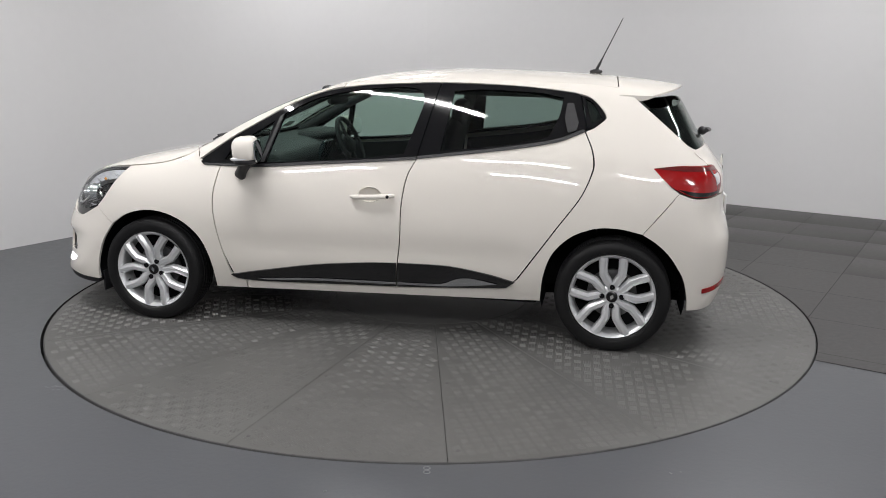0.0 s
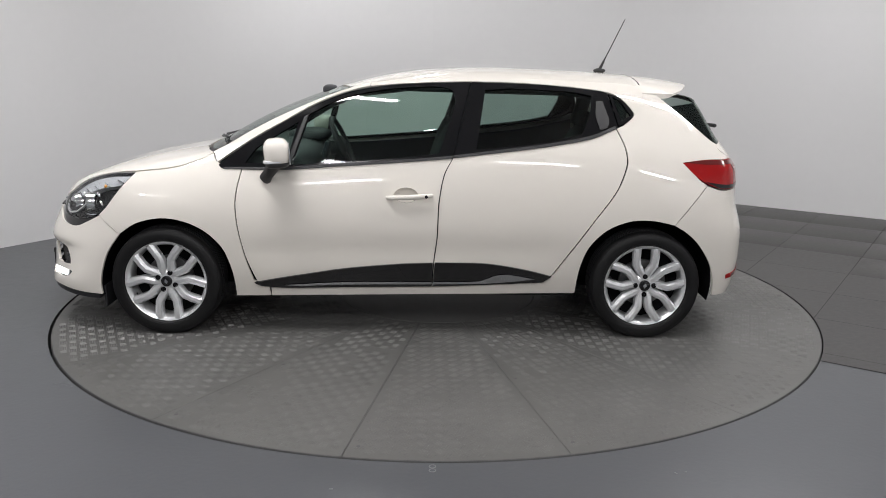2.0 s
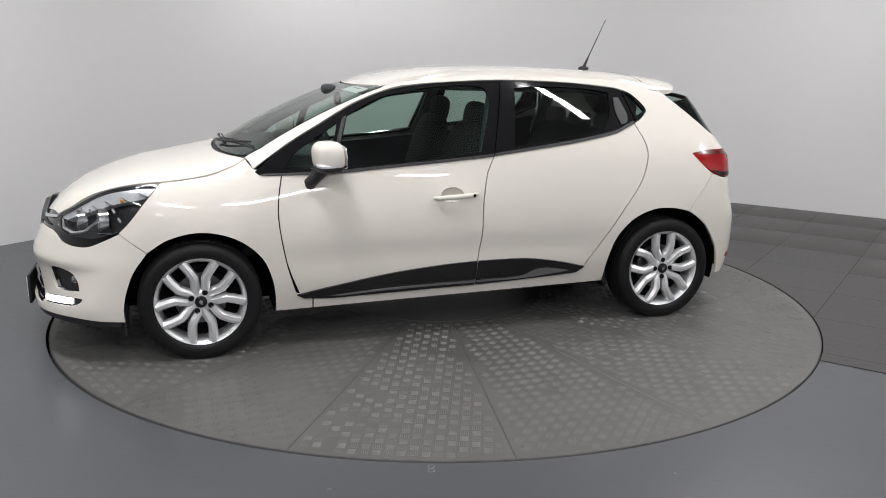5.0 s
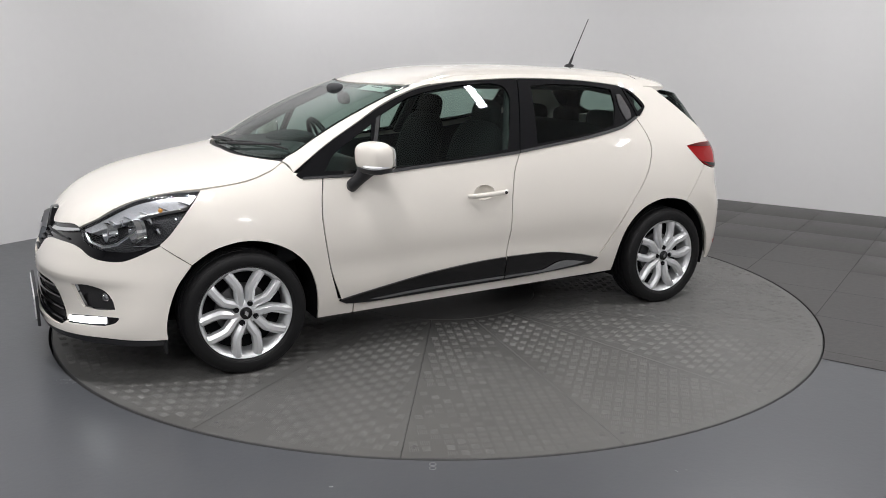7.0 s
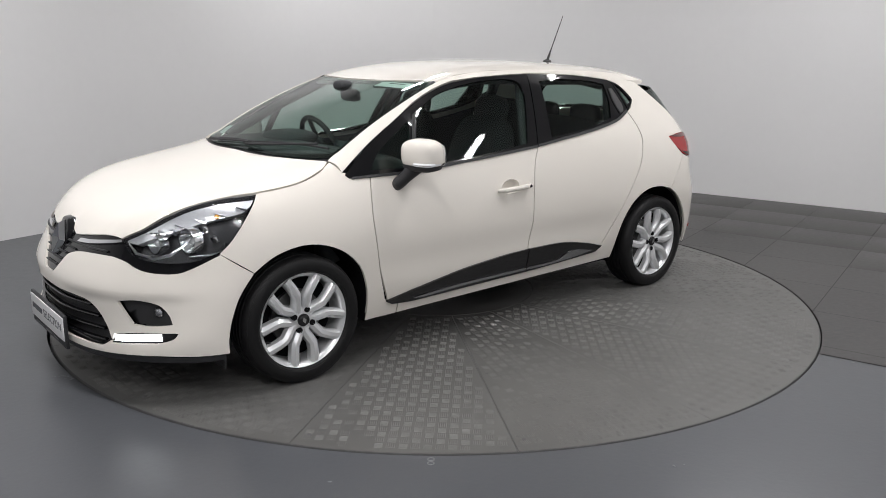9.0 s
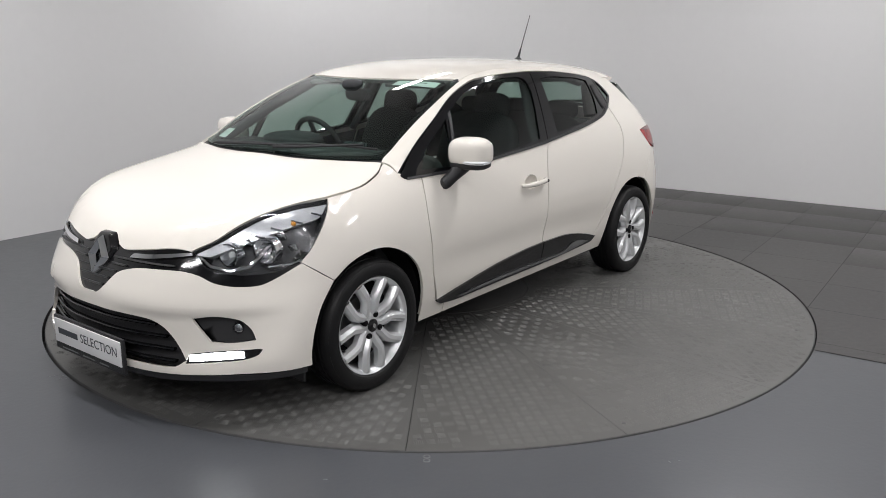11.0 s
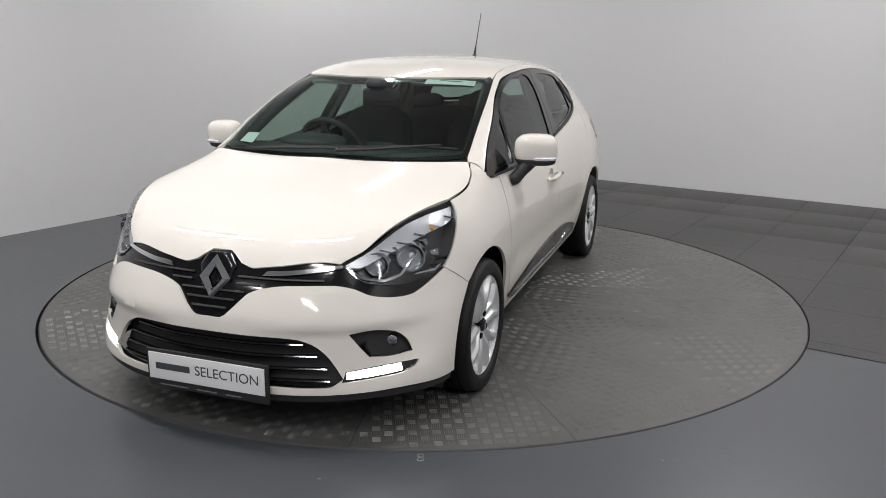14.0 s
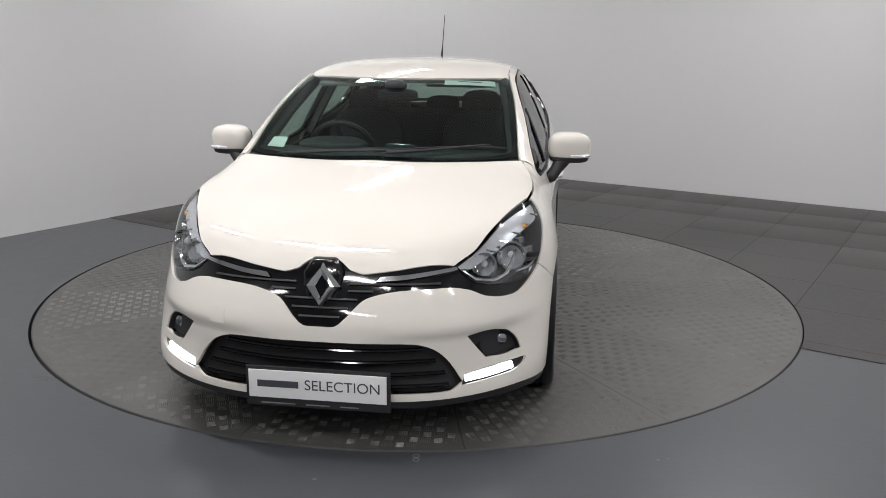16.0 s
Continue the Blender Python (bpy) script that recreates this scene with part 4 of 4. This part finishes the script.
for s in (1, -1):
    part("sill_box", box((1.82, .26, .10), (0, s * .645, .262), .02), GAP, car)
    part("mud_flap", box((.012, .16, .12), (1.655, s * .70, .19), .003), BLACK, car)
part("bulkhead", box((.05, 1.25, .62), (1.08, 0, .56), .01), GAP, car)
part("engine_bay", box((.60, 1.0, .45), (1.62, 0, .46), .04), GAP, car)
part("boot_floor", box((.60, 1.05, .30), (-1.50, 0, .45), .03), GAP, car)
panel("door_card", TRIM_GREY, doors, "side", [(.85, .90, 1), (.325, .925), (-.25, .966, 1), (-.15, .30, 1), (.80, .30, 1)], label="dark door lining", proud=-.055, rim=.006, pair=True, step=.08)
panel("door_card", TRIM_GREY, rear_doors, "side", [(-.27, .968, 1), (-.75, 1.028), (-1.09, 1.105, 1), (-1.10, .80), (-.80, .38, 1), (-.17, .30, 1)], label="dark door lining", proud=-.055, rim=.006, pair=True, step=.08)
panel("boot_lining", TRIM_GREY, car, "side", [(-1.12, 1.10, 1), (-1.20, 1.14), (-1.45, 1.05), (-1.60, .98, 1), (-1.60, .86), (-1.42, .69, 1), (-1.20, .67), (-1.10, .66, 1)], proud=-.05, rim=.006, pair=True, step=.08)
panel("headliner", LINER, car, "top", flip([(.36, 0), (.33, .27), (.25, .48, 1), (-.3, .51), (-1.2, .46, 1), (-1.22, 0)]), label="pale grey headliner", proud=-.035, rim=.004, step=.08)
for s in (1, -1):
    part("pillar_lining", tube([(.93, s * .63, .985), (.60, s * .585, 1.16), (.30, s * .535, 1.30), (0, s * .54, 1.335), (-.9, s * .51, 1.315), (-1.1, s * .50, 1.28)], [.03, .03, .032, .03, .03, .03], 10), TRIM_GREY, car)
    part("centre_pillar", tube([(-.22, s * .735, .96), (-.33, s * .56, 1.33)], .045, 10, .5), TRIM_GREY, car)
    part("rear_pillar", tube([(-1.12, s * .60, 1.06), (-1.17, s * .53, 1.29)], .06, 10, .6), TRIM_GREY, car)

# inside
part("dashboard", prism([(1.10, .93), (.98, .985), (.72, .985), (.60, .955), (.54, .90), (.56, .78), (.70, .55), (1.08, .45)], -.66, .66, .03), TRIM_GREY, car, "dark plastic dashboard")
part("instrument_cowl", blob((.28, .36, .09), (.68, -.33, .985), 2.4), TRIM_GREY, car)
part("centre_screen", box((.03, .17, .20), (.545, .0, .885), .012, (0, -20, 0)), SCREEN, car, "dark touch screen")
part("console", prism([(.60, .60), (.20, .50), (-.15, .50), (-.15, .28), (.62, .28)], -.10, .10, .02), TRIM_GREY, car)
steer = part("steering_wheel", lathe([(.180 + .016 * math.cos(a), .016 * math.sin(a)) for a in np.linspace(0, 2 * math.pi, 11)[:-1]], 48, "z", True), BLACK, car, "black steering wheel")
steer.matrix_basis = pose(.465, -.335, .925, 0, -66, 0)
part("wheel_boss", blob((.12, .13, .05), (0, 0, -.01), 2.5), BLACK, steer)
for a in (0, 180, 270):
    part("wheel_spoke", box((.14, .03, .014), (.10 * math.cos(radians(a)), .10 * math.sin(radians(a)), -.008), .004, (0, 0, a)), BLACK, steer)
part("stalk_column", tube([(.50, -.335, .91), (.72, -.335, .83)], .045, 12), TRIM_GREY, car)


def seat(x, y, w, tall, wide_rest=.25):
    s = part("seat", blob((.52, w, .20), (x + .02, y, .49), 3.2, 32, 16, (0, -6, 0)), CLOTH, car, "dark cloth seat with headrest")
    part("backrest", blob((.15, w * .96, .66), (x - .27, y, .80), 3.4, 32, 22, (0, -17, 0)), CLOTH, s)
    part("headrest", blob((.10, wide_rest, .175), (x - .385, y, tall - .088), 3.0, 28, 16, (0, -10, 0)), CLOTH, s, "padded headrest")
    for d in (-.05, .05):
        part("headrest_post", tube([(x - .36, y + d, tall - .32), (x - .382, y + d, tall - .10)], .006, 8), STEEL, s)


seat(.10, .36, .50, 1.235)
seat(.10, -.36, .50, 1.235)
bench = part("rear_bench", blob((.48, 1.22, .20), (-.72, 0, .50), 4, 32, 16), CLOTH, car, "dark cloth rear bench")
part("bench_back", blob((.15, 1.20, .58), (-1.03, 0, .79), 4.2, 36, 20, (0, -20, 0)), CLOTH, bench)
for y in (-.36, 0, .36):
    part("rear_headrest", blob((.09, .24, .13), (-1.13, y, 1.09), 3, 24, 14), CLOTH, bench, "low headrest")
part("parcel_shelf", box((.42, 1.05, .03), (-1.40, 0, .985), .008), TRIM_GREY, car)
rvm = part("rear_view_mirror", blob((.045, .235, .070), (.45, -.03, 1.235), 3.4, 28, 14, (0, 6, -10)), BLACK, car, "black interior mirror")
part("mirror_pod", blob((.09, .12, .06), (.50, -.03, 1.290), 2.6), TRIM_GREY, car)
for s in (1, -1):
    part("sun_visor", box((.15, .36, .018), (.33, s * .30, 1.305), .007, (0, 14, 0)), LINER, car)


# ---- the hall ----
HALL = Matrix.Translation((*CORNER, 0)) @ pose(0, 0, 0, 0, 0, math.degrees(HALL_TURN))
LONG, DEEP = 10.8, 17.5      # along the two walls that meet in the corner
turntable = tagged(new("turntable"), "round steel tread-plate turntable set flush in the floor", "turntable")
R_DISC = 2.278


def hall_box(name, size, at, mat, label, kind="structure"):
    ob = part(name, box(size, (0, 0, 0), 0), mat, None)
    ob.matrix_basis = HALL @ pose(*at)
    return tagged(ob, label, "", "", kind)


# two walls that run into one another in a wide sweep
SWEEP = 2.2


def swept_wall(name, start, end, a0, a1, label):
    """A wall along hall points and half of the sweep, .2 thick, from floor to ceiling."""
    k = 12
    arc = [(SWEEP - SWEEP * math.cos(a), -SWEEP + SWEEP * math.sin(a), a) for a in np.linspace(a0, a1, k + 1)]
    pts = [(x, y, -math.cos(a), math.sin(a)) for x, y, a in arc]
    if start:
        pts = [(*start, -1, 0)] + pts
    if end:
        pts = pts + [(*end, 0, 1)]
    vs, fs = [], []
    for x, y, nx, ny in pts:
        for z in (-.2, CEILING):
            vs += [(x, y, z), (x + .2 * nx, y + .2 * ny, z)]
    for q in range(len(pts) - 1):
        a, b = 4 * q, 4 * q + 4
        fs += [(a, b, b + 2, a + 2), (a + 1, a + 3, b + 3, b + 1), (a + 2, b + 2, b + 3, a + 3), (a, a + 1, b + 1, b)]
    me = mesh_of(name, vs, fs, WALL)
    me.set_sharp_from_angle(angle=radians(40))
    ob = part(name, me, WALL, None)
    ob.matrix_basis = HALL
    return tagged(ob, label, "", "", "structure")


swept_wall("wall_west", (0, -DEEP), None, 0, math.pi / 4, "smooth white painted wall sweeping round the corner")
swept_wall("wall_north", None, (LONG, 0), math.pi / 4, math.pi / 2, "smooth white painted wall sweeping round the corner")
# unseen walls, added; kept pale to bounce light onto the car's flanks
hall_box("wall_south", (LONG + .4, .2, CEILING + .2), (LONG / 2 - .2, -DEEP - .1, CEILING / 2 - .1), REAR_WALL, "unseen off-white wall added to close the hall and fill light")
hall_box("wall_east", (.2, DEEP, CEILING + .2), (LONG + .1, -DEEP / 2, CEILING / 2 - .1), REAR_WALL, "unseen off-white wall added to close the hall and fill light")
hall_box("ceiling", (LONG, DEEP, .2), (LONG / 2, -DEEP / 2, CEILING + .1), CEIL, "plain white ceiling")

# floor with a round opening: grey paint this side of a line, dark tiles beyond it
n = 192
R_OPEN, OPEN_AT = 2.2872, (-.0042, -.0030)
ring = np.array([(math.cos(2 * math.pi * i / n) * R_OPEN + OPEN_AT[0], math.sin(2 * math.pi * i / n) * R_OPEN + OPEN_AT[1]) for i in range(n)])
LINE = -4.47


def hall_rect(x0, y0, x1, y1):
    return np.array([tuple((HALL @ Vector((x, y, 0)))[:2]) for x, y in ((x0, y0), (x1, y0), (x1, y1), (x0, y1))])


def flat(name, rect, z, mat, parent):
    v, f = filled(rect, [ring], 50)
    f = [tuple(t) if np.cross(v[t[1]] - v[t[0]], v[t[2]] - v[t[0]]) > 0 else tuple(t[::-1]) for t in f]
    return part(name, mesh_of(name, [(*p, z) for p in v], f, mat, False), mat, parent)


floor = tagged(flat("floor", hall_rect(-.1, -DEEP, LONG, LINE), 0, FLOOR, None), "smooth grey painted concrete floor", "", "", "structure")
bed = tagged(flat("tiled_floor", hall_rect(-.1, LINE, LONG, 0), 0, JOINT, None), "large dark grey floor tiles with thin joints", "", "", "structure")
part("pit_wall", lathe([(R_OPEN, 0), (R_OPEN, -.08)], n, "z"), PIT, floor).location = (*OPEN_AT, 0)
pit = tagged(part("turntable_pit", lathe([(.001, -.079), (2.32, -.079)], 96, "z"), PIT, None), "black gap round the turntable", "", "", "structure")

# ---- the turntable ----
lip = part("rim_band", lathe([(2.2735, -.060), (2.278, -.060), (2.278, -.003), (2.2765, -.0005), (2.2735, -.0005)], 192, "z"), EDGE, turntable, "dark steel edge")
rng = random.Random(4)
SEAM = 13.5
STEP = 22.5


def wedge(k):
    a0, a1 = radians(SEAM + STEP * k) , radians(SEAM + STEP * (k + 1))
    g, r0, r1 = .0013, .62, 2.272
    m = 10
    pts = []
    for i in range(m + 1):
        a = a0 + (a1 - a0) * i / m
        pts.append((r1, a))
    inner = [(r0, a0 + (a1 - a0) * i / 4) for i in range(5)]
    def at(r, a):
        e = g / r
        a = min(max(a, a0 + e), a1 - e)
        return r * math.cos(a), r * math.sin(a)
    loop = [at(r, a) for r, a in pts] + [at(r, a) for r, a in reversed(inner)]
    q = len(loop)
    vs = [(x, y, 0) for x, y in loop] + [(x, y, -.012) for x, y in loop]
    fs = [tuple(range(q)), tuple(range(2 * q - 1, q - 1, -1))] + [(i, q + i, q + (i + 1) % q, (i + 1) % q) for i in range(q)]
    return vs, fs, (a0 + a1) / 2


def tread(k, mid):
    """Raised bars in little groups, turned in a chequer, over one plate."""
    vs, fs = [], []
    pitch = .048
    tilt = mid + radians(rng.choice((0, 0, 4, -3, 45)))
    u, v = np.array([math.cos(tilt), math.sin(tilt)]), np.array([-math.sin(tilt), math.cos(tilt)])
    c0 = np.array([math.cos(mid), math.sin(mid)]) * 1.45
    half = radians(STEP / 2)
    for i in range(-26, 27):
        for j in range(-26, 27):
            c = c0 + u * i * pitch + v * j * pitch
            r = math.hypot(*c)
            if not .66 < r < 2.235:
                continue
            off = (math.atan2(c[1], c[0]) - mid + math.pi) % (2 * math.pi) - math.pi
            if abs(off) > half - .030 / r:
                continue
            # groups left out in patches, standing in for light that hides the tread
            if rng.random() < .7 * noise.noise(Vector((c[0] * 1.7, c[1] * 1.7, 3))):
                continue
            a, b = (u, v) if (i + j) % 2 else (v, u)
            for w in (-.0165, -.008, 0, .008, .0165):
                m = c + b * w
                n0 = len(vs)
                for du, dw, h in ((-.0195, -.0030, -.001), (.0195, -.0030, -.001), (.0195, .0030, -.001), (-.0195, .0030, -.001), (-.015, -.0012, .0011), (.015, -.0012, .0011), (.015, .0012, .0011), (-.015, .0012, .0011)):
                    q = m + a * du + b * dw
                    vs.append((q[0], q[1], h))
                t = ((4, 5, 6, 7), (0, 1, 5, 4), (1, 2, 6, 5), (2, 3, 7, 6), (3, 0, 4, 7))
                flip_it = a[0] * b[1] - a[1] * b[0] < 0
                fs += [tuple(n0 + e for e in (f[::-1] if flip_it else f)) for f in t]
    return vs, fs


for k in range(16):
    vs, fs, mid = wedge(k)
    sheet = part("plate", mesh_of("plate", vs, fs, PLATE, False), PLATE, turntable)
    tv, tf = tread(k, mid)
    tagged(part("tread", mesh_of("tread", tv, tf, STUD, False), STUD, sheet), "", "", "", "stuff")
part("centre_plate", lathe([(.0005, 0), (.612, 0), (.617, -.004), (.617, -.012)], 96, "z"), PLATE, turntable, "round centre plate")
for k in range(16):
    a = radians(SEAM + STEP * k)
    for r in (2.18, 1.5):
        bolt = part("bolt", lathe([(.0005, .002), (.008, .002), (.010, -.002)], 10, "z"), EDGE, turntable)
        bolt.location = (r * math.cos(a + .02), r * math.sin(a + .02), 0)

# ---- ceiling battens ----
def batten(at, turn=0, length=1.5):
    t = tagged(new("ceiling_light"), "white linear batten light on the ceiling", "light", "ceiling battens")
    t.matrix_basis = HALL @ pose(*at, 0, 0, turn)
    part("body", box((length, .13, .05), (0, 0, .035), .01), CEIL, t)
    part("diffuser", box((length - .04, .11, .02), (0, 0, .0), .004), TUBE, t)
    return t


TUBE = glow("lit_diffuser", LAMP_COLOUR, 14.0)
# some battens follow reflections on the car; the rest are added for brightness
BATTENS = [(1.3, -2.25, 90), (5.2, -1.9, 0), (9.0, -2.6, 0), (1.7, -6.8, 0), (3.7, -6.8, 0), (5.4, -9.2, 0), (6.0, -4.3, 0), (7.6, -8.8, 0), (3.2, -11.0, 0), (9.6, -7.8, 0), (6.4, -11.8, 0)]
for i, j, turn in BATTENS:
    batten((i, j, CEILING - .07), turn)
    la = bpy.data.lights.new("batten", "AREA")
    la.shape, la.size, la.size_y, la.energy, la.color = "RECTANGLE", 1.4, .10, LAMP_POWER, LAMP_COLOUR
    lo = new("batten_lamp", la)
    lo.matrix_basis = HALL @ pose(i, j, CEILING - .095, 0, 0, turn)

# ---- dark floor tiles, one by one ----
SIDE = .62
tile_mesh = None
for i in range(int(LONG / SIDE)):
    for j in range(int(-LINE / SIDE) + 1):
        y1 = -j * SIDE
        y0 = max(LINE, y1 - SIDE)
        x0, x1 = i * SIDE, (i + 1) * SIDE
        rect = hall_rect(x0 + .002, y0 + .002, x1 - .002, y1 - .002)
        far = np.hypot(*rect.T)
        centre = rect.mean(0)
        if np.hypot(*centre) < 3.2:
            if np.hypot(*centre) > 1.8 and far.max() > R_OPEN:
                flat("floor_tile", rect, .003, TILE, bed)
        elif y1 - y0 > SIDE - .001:
            if tile_mesh is None:
                tile_mesh = part("floor_tile", box((SIDE - .004, SIDE - .004, .010), (0, 0, -.002), .0015), TILE, bed)
                tile_mesh.matrix_basis = HALL @ pose((x0 + x1) / 2, (y0 + y1) / 2, 0)
                continue
            t = new("floor_tile", tile_mesh.data)
            t.parent, t.matrix_basis = bed, HALL @ pose((x0 + x1) / 2, (y0 + y1) / 2, 0)
        else:
            flat("floor_tile", rect, .003, TILE, bed)


# small marks on the floor beside the turntable
mark = tagged(new("floor_mark"), "small worn painted mark on the floor beside the turntable", "floor mark")
for y in (-2.318, -2.348):
    ringlet = part("loop", lathe([(.010, .0), (.010, .0015), (.014, .0015), (.014, .0)], 20, "z", True), PAINT_MARK, mark)
    ringlet.location = (-.018, y, .0005)
rng = random.Random(9)
chips = tagged(new("paint_chips"), "small chips of loose paint on the floor", "debris", "", "stuff")
bm = bmesh.new()
for x, y, k in ((-1.73, -1.55, 9), (-1.70, -1.58, 5), (2.09, -1.31, 6), (-1.62, -2.45, 2), (.9, -2.36, 2), (-.4, -2.5, 1)):
    for i in range(k):
        a = rng.uniform(0, 6.28)
        d = rng.uniform(0, .035)
        box((rng.uniform(.004, .014), rng.uniform(.003, .007), .002), (x + d * math.cos(a) * 1.6, y + d * math.sin(a) * .5, .001), 0, (0, 0, rng.uniform(0, 180)), bm)
part("chip", bm, PAINT_MARK, chips)


def motions():
    for thing, at in ((turntable, (0, 0)), (car, CAR_AT)):
        rows = []
        for k, a in enumerate(TURN):
            m = pose(0, 0, 0, 0, 0, a)
            rows.append((k * .5, m @ pose(*at, 0) ))
        walk(thing, rows)


motions()
